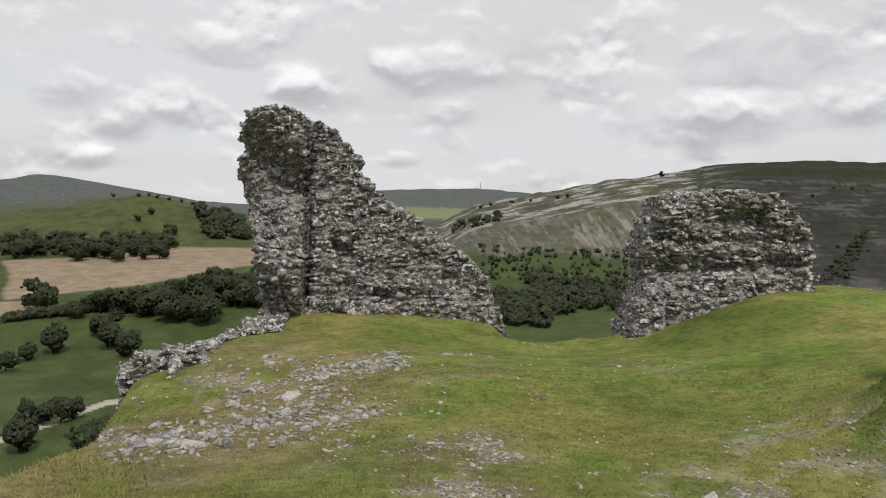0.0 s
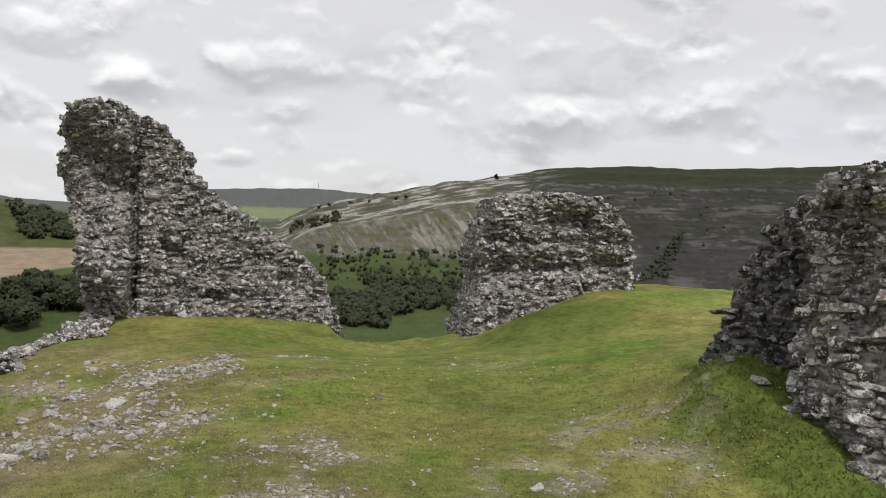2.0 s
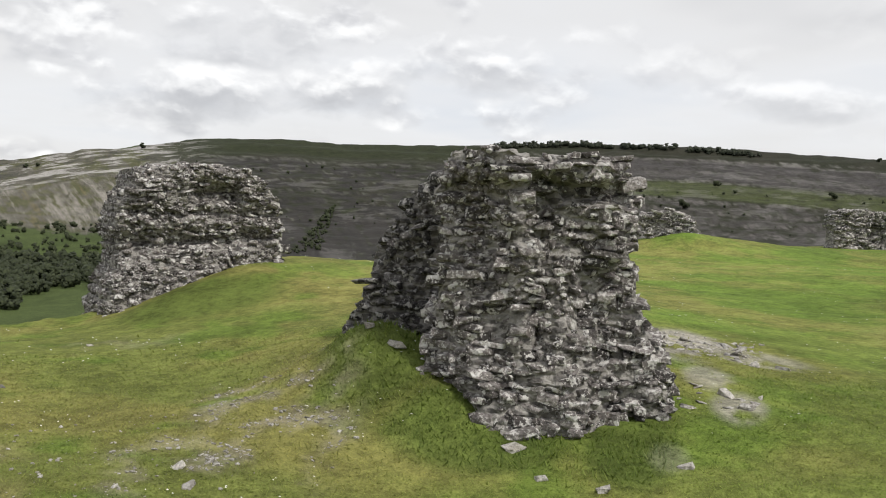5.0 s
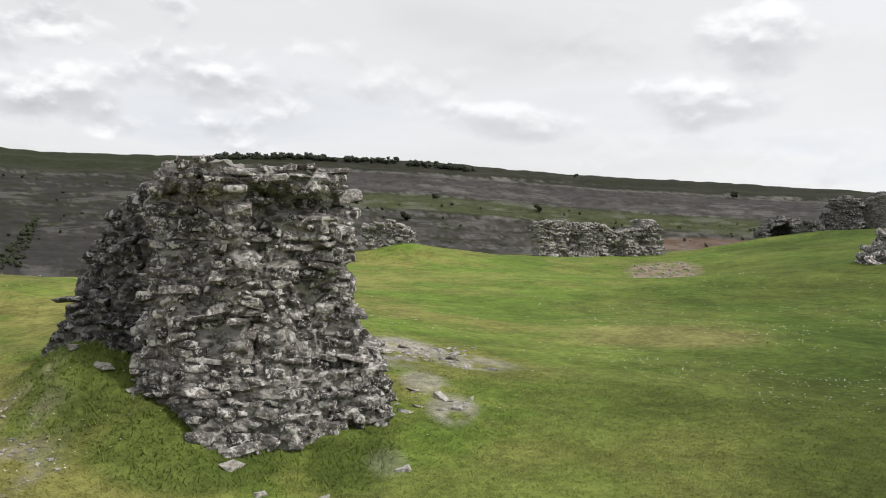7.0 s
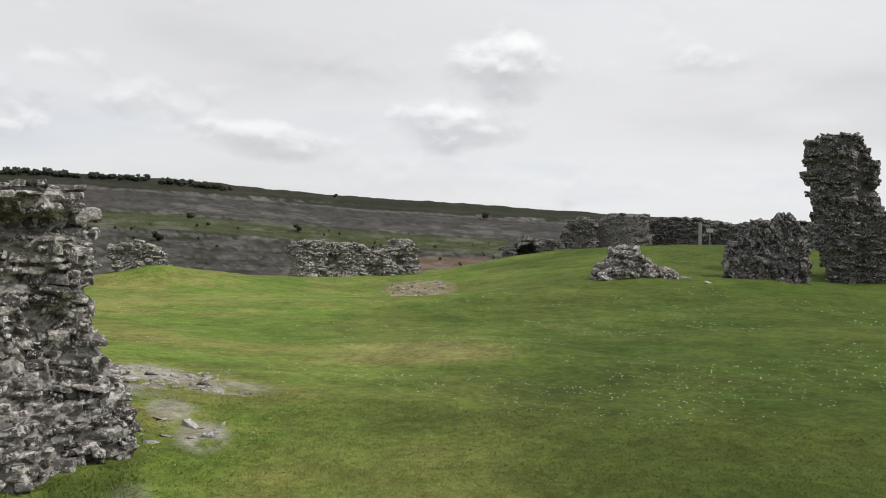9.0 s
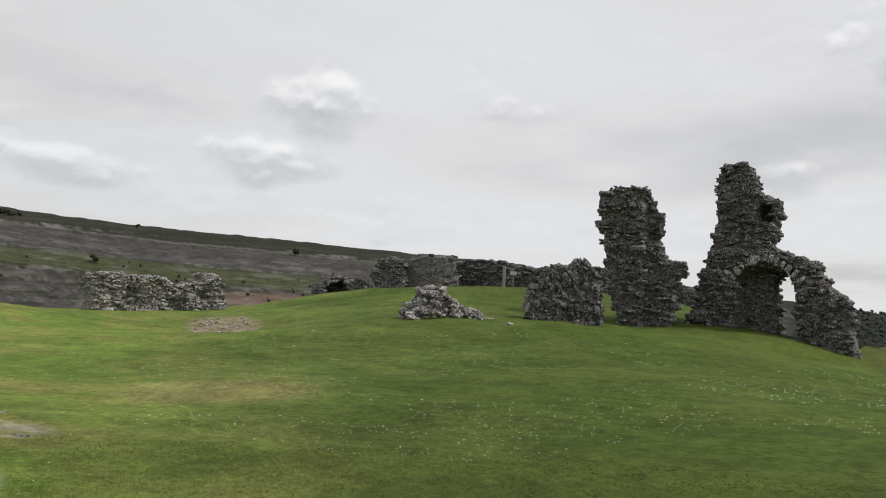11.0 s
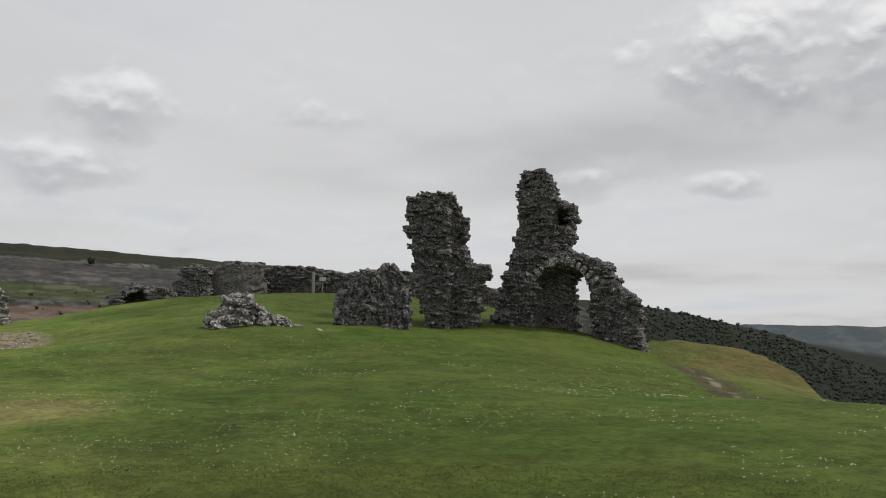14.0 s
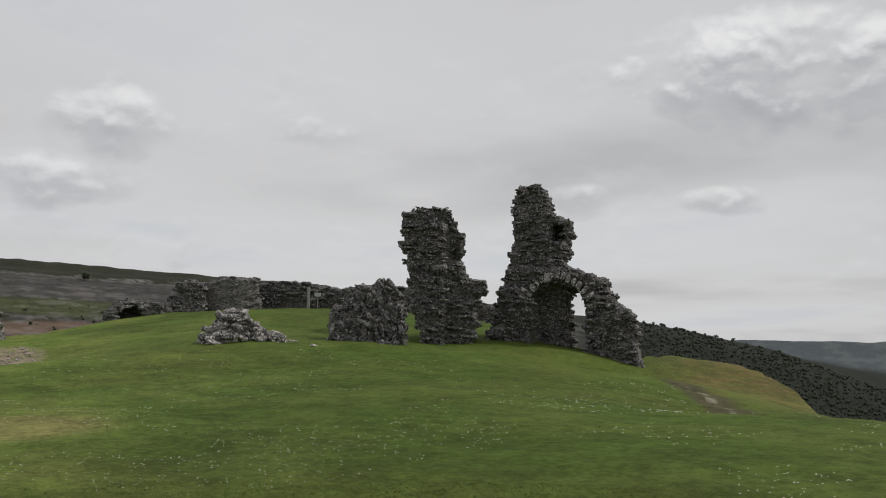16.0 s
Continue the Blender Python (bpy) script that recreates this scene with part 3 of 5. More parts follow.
def tint_far(x, y, a, d, z):
    e = np.degrees(np.arctan2(z - EYE, d))
    n1, n2 = fbm(a, e * 2.2, 0.5, 4, 41), fbm(a, e * 3, 1.8, 4, 42)
    n3 = fbm(a, e * 2.5, 5.0, 3, 44)
    streak = fbm(a * 2.6 + e * 2.0, e * 1.1, 1.2, 4, 43)
    c = np.tile(np.array((0.056, 0.076, 0.026)), (len(x), 1))
    c = mixc(c, (0.044, 0.061, 0.021), smooth(n1, 0.4, 0.65))
    west = 1 - smooth(a, -9, -7)
    # ploughed field, green hill, mountain
    low, high = np.interp(a, *np.array(TAN_LOW).T), np.interp(a, *np.array(TAN_TOP).T)
    tan = west * smooth(e, low - 0.06, low + 0.06) * (1 - smooth(e, high - 0.06, high + 0.06)) * smooth(a + 1.6 * (n1 - 0.5), -26.2, -25.8)
    tan = np.maximum(tan, west * (1 - smooth(a, -24.7, -24.4)) * smooth(e, -5.9, -5.8) * (1 - smooth(e, -5.1, -5.0)))
    c = mixc(c, (0.070, 0.080, 0.030), west * smooth(e, high, high + 0.2))
    c = mixc(c, (0.055, 0.06, 0.025), west * smooth(e, high, high + 0.2) * smooth(n2, 0.5, 0.62))
    c = mixc(c, (0.235, 0.185, 0.13), tan)
    # bluish tone on the far hills: haze put into the colour
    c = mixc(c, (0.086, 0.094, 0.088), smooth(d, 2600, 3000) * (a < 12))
    c = mixc(c, (0.065, 0.08, 0.04), smooth(d, 2600, 3000) * (a < -15) * smooth(n1, 0.5, 0.6) * (1 - smooth(e, 0.9, 1.3)))
    c = mixc(c, (0.16, 0.19, 0.10), (np.abs(a - 0.5) < 3) * smooth(e, 0.4, 0.5) * (1 - smooth(e, 1.1, 1.2)))
    # track in the valley
    c = mixc(c, (0.34, 0.31, 0.26), (a < -17) * (np.abs(e - np.interp(a, [-27, -23.3, -20.5, -18], [-13.1, -12.05, -11.1, -10.9])) < 0.16))
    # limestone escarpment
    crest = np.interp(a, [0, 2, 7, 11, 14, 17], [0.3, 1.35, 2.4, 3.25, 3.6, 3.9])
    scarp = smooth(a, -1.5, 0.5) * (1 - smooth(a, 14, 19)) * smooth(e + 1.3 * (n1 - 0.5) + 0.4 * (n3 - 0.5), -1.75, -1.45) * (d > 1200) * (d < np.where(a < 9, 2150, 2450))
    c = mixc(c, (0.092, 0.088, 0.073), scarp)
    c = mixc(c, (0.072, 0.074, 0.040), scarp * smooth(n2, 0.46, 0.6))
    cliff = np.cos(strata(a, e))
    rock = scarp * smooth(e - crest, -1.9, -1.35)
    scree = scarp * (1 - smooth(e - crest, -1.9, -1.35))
    # moor and terraces to the east
    rim = by_bearing(RING_2500, a)
    moor = smooth(a, 13, 18) * (1 - smooth(a, 99, 103)) * (d > 1000) * smooth(e, -4.2, -3.2)
    q = rim - e + 0.16 * (n1 - 0.5)
    east = smooth(a, 33, 42)
    c = mixc(c, (0.024, 0.026, 0.017), moor)
    c = mixc(c, (0.033, 0.032, 0.024), moor * smooth(n1, 0.5, 0.62) * 0.7)
    ledge = moor * smooth(q, 0.45, 0.6) * smooth(cliff, 0.35, 0.8)
    c = mixc(c, (0.135, 0.131, 0.122), ledge * smooth(n2 * 0.5 + n3 * 0.5, 0.42, 0.54) * (0.75 + 0.25 * east))
    c = mixc(c, (0.049, 0.046, 0.045), moor * east * smooth(q, 0.72, 0.80) * (1 - smooth(q, 1.9, 2.2)) * smooth(n2 + 0.3 * (q - 0.8), 0.26, 0.4))
    c = mixc(c, (0.105, 0.100, 0.095), moor * east * (1 - smooth(np.abs(q - 0.80), 0.02, 0.06)))
    c = mixc(c, (0.068, 0.064, 0.061), moor * east * (1 - smooth(np.abs(q - 1.65), 0.10, 0.35)) * smooth(n2, 0.36, 0.56))
    c = mixc(c, (0.05, 0.06, 0.024), moor * east * smooth(q, 2.05, 2.3) * (1 - smooth(q, 3.0, 3.2)) * 0.9)
    low_slope = moor * smooth(q, 3.1, 3.35) * east
    c = mixc(c, (0.052, 0.049, 0.046), low_slope * smooth(n2, 0.38, 0.55))
    c = mixc(c, (0.090, 0.084, 0.080), low_slope * smooth(streak, 0.52, 0.66) * smooth(cliff, -0.1, 0.5))
    west_moor = moor * (1 - east)
    rock = np.maximum(rock, west_moor * smooth(q, 0.9, 1.4) * (0.03 + 0.13 * smooth(n1, 0.45, 0.6)))
    rock = np.maximum(rock, moor * east * smooth(q, 0.75, 0.95) * (0.04 + 0.13 * smooth(n1, 0.42, 0.58)))
    c = mixc(c, (0.026, 0.031, 0.016), west_moor * (1 - smooth(q, 0.7, 1.3)))
    c = mixc(c, (0.026, 0.030, 0.018), west_moor * (1 - smooth(np.abs(a - 24.2 - 1.1 * (e + 1.5)), 0.5, 1.3)) * (1 - smooth(e, 0.3, 1.0)))
    c = mixc(c, (0.024, 0.027, 0.016), moor * smooth(n3, 0.58, 0.7) * 0.6)
    c = mixc(c, (0.029, 0.028, 0.026), west_moor * smooth(q, 1.0, 1.5) * smooth(n2, 0.42, 0.55))
    c = mixc(c, (0.034, 0.032, 0.030), west_moor * smooth(q, 4.3, 5.0) * smooth(streak, 0.35, 0.5))
    c = mixc(c, (0.13, 0.085, 0.06), moor * oval(a, e, 66.5, -0.15, 4.5, 0.45, 0.5) * 0.7)
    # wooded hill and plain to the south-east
    # near-black ground: shade between the trees put into the colour
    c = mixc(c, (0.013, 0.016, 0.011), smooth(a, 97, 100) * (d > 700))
    # blue-grey of the distant plain: haze put into the colour
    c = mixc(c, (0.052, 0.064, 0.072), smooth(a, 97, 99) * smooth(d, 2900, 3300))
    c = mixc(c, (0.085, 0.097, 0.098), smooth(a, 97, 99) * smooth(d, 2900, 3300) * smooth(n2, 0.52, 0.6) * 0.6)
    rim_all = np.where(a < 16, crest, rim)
    # along and below come from angles at the eye, fitted to the view
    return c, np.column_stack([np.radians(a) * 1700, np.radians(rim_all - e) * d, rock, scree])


def build_ground():
    az_list = np.concatenate([np.arange(-31, -2, 0.17), np.arange(-2, 20, 0.12), np.arange(20, 121, 0.17), np.arange(121, 329, 4.0)])
    dist = np.concatenate([[0.001, 0.4, 0.9, 1.5], np.geomspace(2.2, 42, 216), np.geomspace(43, 450, 80), np.geomspace(453, 2650, 330), np.geomspace(2700, 4840, 30)])
    dist = dist[dist < 4850]
    na, nd = len(az_list), len(dist)
    aa, dd = np.meshgrid(np.radians(az_list), dist)
    x, y = (dd * np.sin(aa)).ravel(), (dd * np.cos(aa)).ravel()
    z = height(x, y)
    a, d = np.degrees(np.arctan2(x, y)), np.hypot(x, y)
    near = d < 75
    colour = np.empty((len(x), 3))
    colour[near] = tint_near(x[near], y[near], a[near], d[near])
    bed = np.zeros((len(x), 4))
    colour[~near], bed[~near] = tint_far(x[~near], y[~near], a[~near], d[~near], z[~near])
    slope = near & (d > np.interp(a, EDGE_A, EDGE_D) + 1.0)
    colour[slope] = np.array((0.12, 0.12, 0.045))
    i, j = np.meshgrid(np.arange(nd - 1), np.arange(na), indexing="ij")
    k = (j + 1) % na
    quads = np.stack([i * na + j, (i + 1) * na + j, (i + 1) * na + k, i * na + k], -1).reshape(-1, 4)[:, ::-1]
    me = bpy.data.meshes.new("ground")
    me.vertices.add(len(x))
    me.vertices.foreach_set("co", np.stack([x, y, z], 1).ravel())
    me.loops.add(quads.size)
    me.loops.foreach_set("vertex_index", quads.ravel().astype(np.int32))
    me.polygons.add(len(quads))
    me.polygons.foreach_set("loop_start", np.arange(0, quads.size, 4, dtype=np.int32))
    me.polygons.foreach_set("use_smooth", np.ones(len(quads), bool))
    me.update(calc_edges=True)
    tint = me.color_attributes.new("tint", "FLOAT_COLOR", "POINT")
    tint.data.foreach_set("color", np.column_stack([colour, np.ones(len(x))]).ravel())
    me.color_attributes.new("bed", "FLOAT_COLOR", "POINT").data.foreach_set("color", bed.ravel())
    me.materials.append(GROUND)
    return tagged(new("ground", me), "cropped green hilltop turf falling to a wide valley with fields and limestone hills", "ground", kind="structure")


build_ground()


# ---------- rubble masonry ----------
rng = np.random.default_rng(7)


def mesh_of(name, verts, faces, material):
    me = bpy.data.meshes.new(name)
    me.from_pydata([tuple(v) for v in verts], [], [tuple(f) for f in faces])
    me.materials.append(material)
    me.update()
    return me


def stone_shape(seed, flat=1.0):
    """An angular stone in a box of about -1..1: verts and triangles."""
    r = np.random.default_rng(seed)
    bm = bmesh.new()
    for sx in (-1, 1):
        for sy in (-1, 1):
            for sz in (-1, 1):
                cut = np.array((r.uniform(0.55, 1.0), r.uniform(0.55, 1.0), r.uniform(0.2, 1.0)))
                bm.verts.new((sx * cut[0], sy * cut[1], sz * cut[2]))
    for k in range(7):
        v = r.normal(size=3)
        v /= np.abs(v).max()
        v *= r.uniform(0.8, 1.12)
        bm.verts.new(v * np.array((1, 1, flat)))
    res = bmesh.ops.convex_hull(bm, input=bm.verts)
    loose = [v for v in bm.verts if not v.link_faces]
    bmesh.ops.delete(bm, geom=loose, context="VERTS")
    bmesh.ops.triangulate(bm, faces=bm.faces)
    bmesh.ops.recalc_face_normals(bm, faces=bm.faces)
    bm.verts.index_update()
    out = np.array([v.co for v in bm.verts]), np.array([[v.index for v in f.verts] for f in bm.faces])
    bm.free()
    return out


SHAPES = [stone_shape(100 + k) for k in range(24)]
STONE_MESHES = {m: [mesh_of("stone", v, f, m) for v, f in SHAPES] for m in (STONE, STONE_DARK, STONE_PALE)}


def joined(name, placed, material, parent=None, shapes=SHAPES, rounded=False):
    """Many stones in one mesh. placed: pairs of a shape's number and a matrix."""
    vs, fs, base = [], [], 0
    for k, m in placed:
        v, f = shapes[k]
        a = np.array(m)
        vs.append(v @ a[:3, :3].T + a[:3, 3])
        fs.append(f + base)
        base += len(v)
    v, f = np.concatenate(vs), np.concatenate(fs)
    me = bpy.data.meshes.new(name)
    me.vertices.add(len(v))
    me.vertices.foreach_set("co", v.ravel())
    me.loops.add(f.size)
    me.loops.foreach_set("vertex_index", f.ravel().astype(np.int32))
    me.polygons.add(len(f))
    me.polygons.foreach_set("loop_start", np.arange(0, f.size, 3, dtype=np.int32))
    me.update(calc_edges=True)
    me.materials.append(material)
    if rounded:
        out = [(shapes[k][0] - np.array((0, 0, 0.42))) @ np.array(m.to_3x3().normalized()).T for k, m in placed]
        out = np.concatenate(out)
        soften(me, out + np.random.default_rng(4).normal(0, 0.13, out.shape))
    ob = new(name, me)
    ob.parent = parent
    return tagged(ob, kind="stuff")


def within(poly, s, z):
    inside = False
    for (x0, y0), (x1, y1) in zip(poly, poly[1:] + poly[:1]):
        if (y0 > z) != (y1 > z) and s < (x1 - x0) * (z - y0) / (y1 - y0) + x0:
            inside = not inside
    return inside


def ruin(name, label, category, a, b, outline, thick, course, length, material=STONE, holes=(), shape=None, parts=300, gaps=0.25, cell=0.1, seed=1, wild=1.0, chips=2.0, sunk=0.55, tilt=0.0, rough=lambda s: 1.0):
    """A broken rubble wall: its outline in metres along a-b and up, its depth away from the hilltop's viewpoint.
    shape(s, z): how far the face stands forward there."""
    r = np.random.default_rng(seed)
    a, b = np.array(a, float), np.array(b, float)
    u = (b - a) / np.linalg.norm(b - a)
    n = np.array((-u[1], u[0]))
    if n @ a > 0:
        n = -n
    rot = Matrix(((u[0], n[0], 0), (u[1], n[1], 0), (0, 0, 1))).to_4x4()
    shape = shape or (lambda s, z: 0.0)
    lo, hi = np.min(outline, 0), np.max(outline, 0)

    def solid(s, z):
        return within(outline, s, z) and not any(within(h, s, z) for h in holes)

    def relief(s, z):
        p = Vector((s * 1.1, z * 1.5, seed * 3.7))
        return shape(s, z) + wild * rough(s) * (0.10 * noise.noise(p * 0.9) + 0.05 * noise.noise(p * 2.7))

    def crumble(s, z):
        p = Vector((s * 4.5, z * 9.0, seed * 1.3))
        return course * (1.3 * (0.5 - abs(noise.noise(p))) + 0.9 * noise.noise(p * 2.3))

    def at(s, depth, z):
        return Vector((*(a + u * s + n * depth), z))

    root = new(name)
    root.location = at((lo[0] + hi[0]) / 2, 0, lo[1])
    back = Matrix.Translation(-root.location)
    tagged(root, label, category)
    # core of mortar and rubble
    ns, nz = int((hi[0] - lo[0]) / cell) + 2, int((hi[1] - lo[1]) / cell) + 2
    grid = np.zeros((ns + 2, nz + 2), bool)
    for i in range(ns):
        for j in range(nz):
            grid[i + 1, j + 1] = solid(lo[0] + (i + 0.5) * cell, lo[1] + (j + 0.5) * cell)
    index, verts, faces = {}, [], []

    def vert(i, j, side):
        key = (i, j, side)
        if key not in index:
            s, z = lo[0] + (i - 1) * cell, lo[1] + (j - 1) * cell
            depth = relief(s, z) - sunk * course + crumble(s, z) if side == 0 else (-thick + 0.3 * course + 0.1 * noise.noise(Vector((s, z, seed))) if side == 2 else (relief(s, z) - thick) / 2)
            index[key] = len(verts)
            verts.append(at(s, depth, z))
        return index[key]

    for i in range(1, ns + 1):
        for j in range(1, nz + 1):
            if not grid[i, j]:
                continue
            faces.append([vert(i, j, 0), vert(i + 1, j, 0), vert(i + 1, j + 1, 0), vert(i, j + 1, 0)])
            faces.append([vert(i, j, 2), vert(i, j + 1, 2), vert(i + 1, j + 1, 2), vert(i + 1, j, 2)])
            for di, dj, p, q in ((-1, 0, (i, j), (i, j + 1)), (1, 0, (i + 1, j + 1), (i + 1, j)), (0, -1, (i + 1, j), (i, j)), (0, 1, (i, j + 1), (i + 1, j + 1))):
                if not grid[i + di, j + dj]:
                    for s0, s1 in ((0, 1), (1, 2)):
                        faces.append([vert(*p, s0), vert(*p, s1), vert(*q, s1), vert(*q, s0)])
    co = np.array(verts)
    near = [set() for _ in verts]
    for f in faces:
        for k in range(4):
            near[f[k]].update((f[k - 1], f[(k + 1) % 4]))
    for _ in range(1):
        co = 0.5 * co + 0.5 * np.array([co[list(s)].mean(0) for s in near])
    co += np.random.default_rng(seed).normal(0, 0.16 * cell, co.shape)
    core = new("core", mesh_of("core", co - np.array(root.location), faces, MORTAR[material]))
    core.parent = root
    # stones in courses
    front, rest = [], []
    z = lo[1]
    while z < hi[1]:
        h = course * r.uniform(0.6, 1.4)
        zc, s = z + h / 2, lo[0] - r.uniform(0, length)
        while s < hi[0]:
            ln = length * float(np.clip(r.lognormal(-0.12, 0.5), 0.3, 1.8))
            sc = s + ln / 2
            s += ln
            if not solid(sc, zc):
                continue
            rim = not (solid(sc - ln, zc) and solid(sc + ln, zc) and solid(sc, zc + 1.5 * h))
            dep = r.uniform(0.9, 1.5) * max(length * 0.8, course * 1.6)
            spots = [(relief(sc, zc) - 0.5 * dep + r.normal(0, 0.26) * dep * wild * rough(sc) + 0.03, True)] if r.random() > gaps else []
            spots.append((-thick + 0.35 * dep, False))
            if rim:
                k = max(1, int((thick - dep) / (1.1 * dep)))
                spots += [(relief(sc, zc) - dep * 0.8 - (thick - dep) * (i + 0.5) / k, False) for i in range(k)]
            for depth, is_front in spots:
                shift = r.normal(0, 0.12) * course
                m = Matrix.Translation(at(sc, depth, zc + shift)) @ rot @ Matrix.Rotation(radians(tilt) * r.uniform(0.75, 1.1), 4, 'Y') @ Euler(tuple(rough(sc) * wild * r.normal(0, 1, 3) * np.array((0.2, 0.16, 0.35)))).to_matrix().to_4x4() \
                    @ Matrix.Diagonal((ln * 0.6, dep * 0.55, h * r.uniform(0.42, 0.8), 1))
                (front if is_front else rest).append((int(r.integers(len(SHAPES))), back @ m))
        z += h
    for _ in range(int(len(front) * chips)):                # small shards wedged in the face
        sc, zc = r.uniform(lo[0], hi[0]), r.uniform(lo[1], hi[1])
        if solid(sc, zc):
            size = course * r.uniform(0.2, 0.55)
            m = Matrix.Translation(at(sc, relief(sc, zc) + r.uniform(-0.9, 0.25) * course, zc)) @ rot @ Euler(tuple(r.normal(0, 0.5, 3))).to_matrix().to_4x4() \
                @ Matrix.Diagonal((size * r.uniform(0.9, 2.0), size, size * r.uniform(0.4, 0.9), 1))
            rest.append((int(r.integers(len(SHAPES))), back @ m))
    r.shuffle(front)
    front.sort(key=lambda km: abs(km[1].translation.z - 0.55 * (hi[1] - lo[1])) > 0.5 * (hi[1] - lo[1]))
    for k, m in front[:parts]:
        ob = new("stone", STONE_MESHES[material][k])
        ob.parent = root
        ob.matrix_basis = m
    joined("rubble", front[parts:] + rest, material, root)
    return root


# standing wall beside the drop, its left end a torn return
WALL = [(0.34, -0.6), (0.34, -0.03), (0.25, 0.63), (0.18, 1.34), (0.04, 1.65), (-0.1, 2.05), (-0.15, 2.4), (-0.05, 2.71), (-0.14, 2.97), (0.01, 3.18), (0.11, 3.35), (0.66, 3.38), (0.88, 3.27),
        (1.31, 3.14), (1.35, 2.93), (1.53, 2.9), (1.79, 2.57), (1.72, 2.37), (1.93, 2.24), (2.25, 1.98), (2.66, 1.72), (2.93, 1.55), (3.26, 1.24), (3.63, 1.07), (3.82, 0.8), (3.96, 0.44), (4.12, 0.06), (4.2, -0.6)]
ruin("castle_wall", "tall broken grey rubble wall stepping down beside a drop", "ruined wall", (-3.10, 13.96), (1.00, 14.27), WALL, 1.0, 0.072, 0.13, seed=3, cell=0.045, gaps=0.3, chips=2.5, sunk=0.5,
     rough=lambda s: 1.8 if s < 0.95 else 0.8,
     shape=lambda s, z: (0.38 * math.sin(z * 2.4 - 0.6) + 0.12 * math.sin(z * 6.1 + s * 5) + 0.12 if s < 0.9 else (-0.4 if s < 1.02 and z > 0.2 else -0.10)) - 0.04 * z + (0.12 if z < 0.35 else 0) - (0.22 if 1.3 < s < 1.7 and 1.05 < z < 1.3 or 2.0 < s < 2.35 and 0.3 < z < 0.55 else 0))
LUMP = [(-0.1, -0.6), (-0.02, 0.02), (0.04, 0.28), (0.22, 0.63), (0.3, 0.99), (0.16, 1.24), (0.23, 1.59), (0.36, 1.81), (0.45, 2.12), (0.78, 2.2), (1.47, 2.25), (2.12, 2.23), (2.38, 2.07), (2.65, 1.87), (2.79, 1.57), (2.83, 1.27), (2.8, -0.3)]
ruin("wall_stump", "squat grey rubble wall stump with a grass bank at its foot", "ruined wall", (2.91, 13.69), (5.71, 13.65), LUMP, 1.3, 0.072, 0.14, cell=0.045, seed=5, wild=1.3,
     shape=lambda s, z: (0.35 * (1 - z / 0.8) if z < 0.8 else 0.0) - 0.22 * max(0.0, 1 - abs(z - 0.98 - 0.06 * s) / 0.22) - 0.30 * max(0.0, 1 - abs(z - 1.82) / 0.24) * (1.25 < s < 2.1) - 0.12 * max(0.0, 1 - abs(z - 1.5) / 0.12))
OUTCROP = [(0.05, -1.1), (0.03, -0.66), (0.0, -0.22), (0.15, -0.05), (0.5, 0.03), (0.85, 0.02), (1.1, -0.15), (1.3, -1.1)]
ruin("wall_footing", "low broken wall footing of pale rubble above the slope", "ruined wall", (-3.71, 10.25), (-2.82, 10.53), OUTCROP, 0.5, 0.07, 0.14, cell=0.05, seed=6, parts=80, wild=1.4)
# the pillar close by and its recessed wing
PIER = [(0.2, -0.3), (0.29, 0.47), (0.34, 0.75), (0.42, 1.09), (0.46, 1.4), (0.37, 1.61), (0.28, 1.74), (0.4, 1.92), (0.48, 2.12), (0.73, 2.14), (1.0, 2.12), (1.16, 2.06), (1.33, 2.09), (1.84, 2.09), (1.87, 1.97), (1.98, 1.89), (1.98, 1.52), (1.93, 1.3),
        (2.0, 1.02), (2.08, 0.75), (2.22, 0.57), (2.31, 0.29), (2.3, -0.3)]
ruin("wall_pillar", "weathered grey rubble pillar with a flared foot in the grass", "ruined pillar", (3.60, 6.24), (5.27, 4.91), PIER, 1.1, 0.062, 0.14, cell=0.03, chips=3.0, seed=8, wild=0.9,
     shape=lambda s, z: 0.36 - 0.62 * abs(s - 1.15) + 0.30 * max(0.0, 0.9 - z) - 0.22 * max(0.0, 1 - abs(s - 1.22) / 0.16) * (0.5 < z < 1.95) - (0.13 if s > 1.35 and 1.74 < z < 1.87 else 0) + 0.07 * math.sin(9 * s + 3 * z) + (0.1 if z > 1.9 else 0))
WING = [(-0.05, -0.2), (0.1, 0.36), (0.2, 0.57), (0.36, 0.73), (0.46, 0.99), (0.42, 1.25), (0.58, 1.45), (0.84, 1.66), (1.06, 1.91), (1.4, 2.05), (1.7, 2.08), (1.9, -0.2)]
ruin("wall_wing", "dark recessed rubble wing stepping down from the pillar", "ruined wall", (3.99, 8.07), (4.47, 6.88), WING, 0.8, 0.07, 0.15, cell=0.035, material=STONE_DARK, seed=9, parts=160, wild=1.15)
# farther remains
ruin("wall_fragment", "small pale rubble wall fragment on the brow of the hill", "ruined wall", (24.75, 24.75), (26.13, 23.28),
     [(0.41, -0.2), (0.41, 0.55), (0.28, 1.25), (0.04, 1.91), (1.14, 2.12), (1.93, 1.92), (2.23, 1.31), (2.3, -0.2)], 1.0, 0.13, 0.28, seed=11, parts=80, cell=0.12, sunk=0.9)
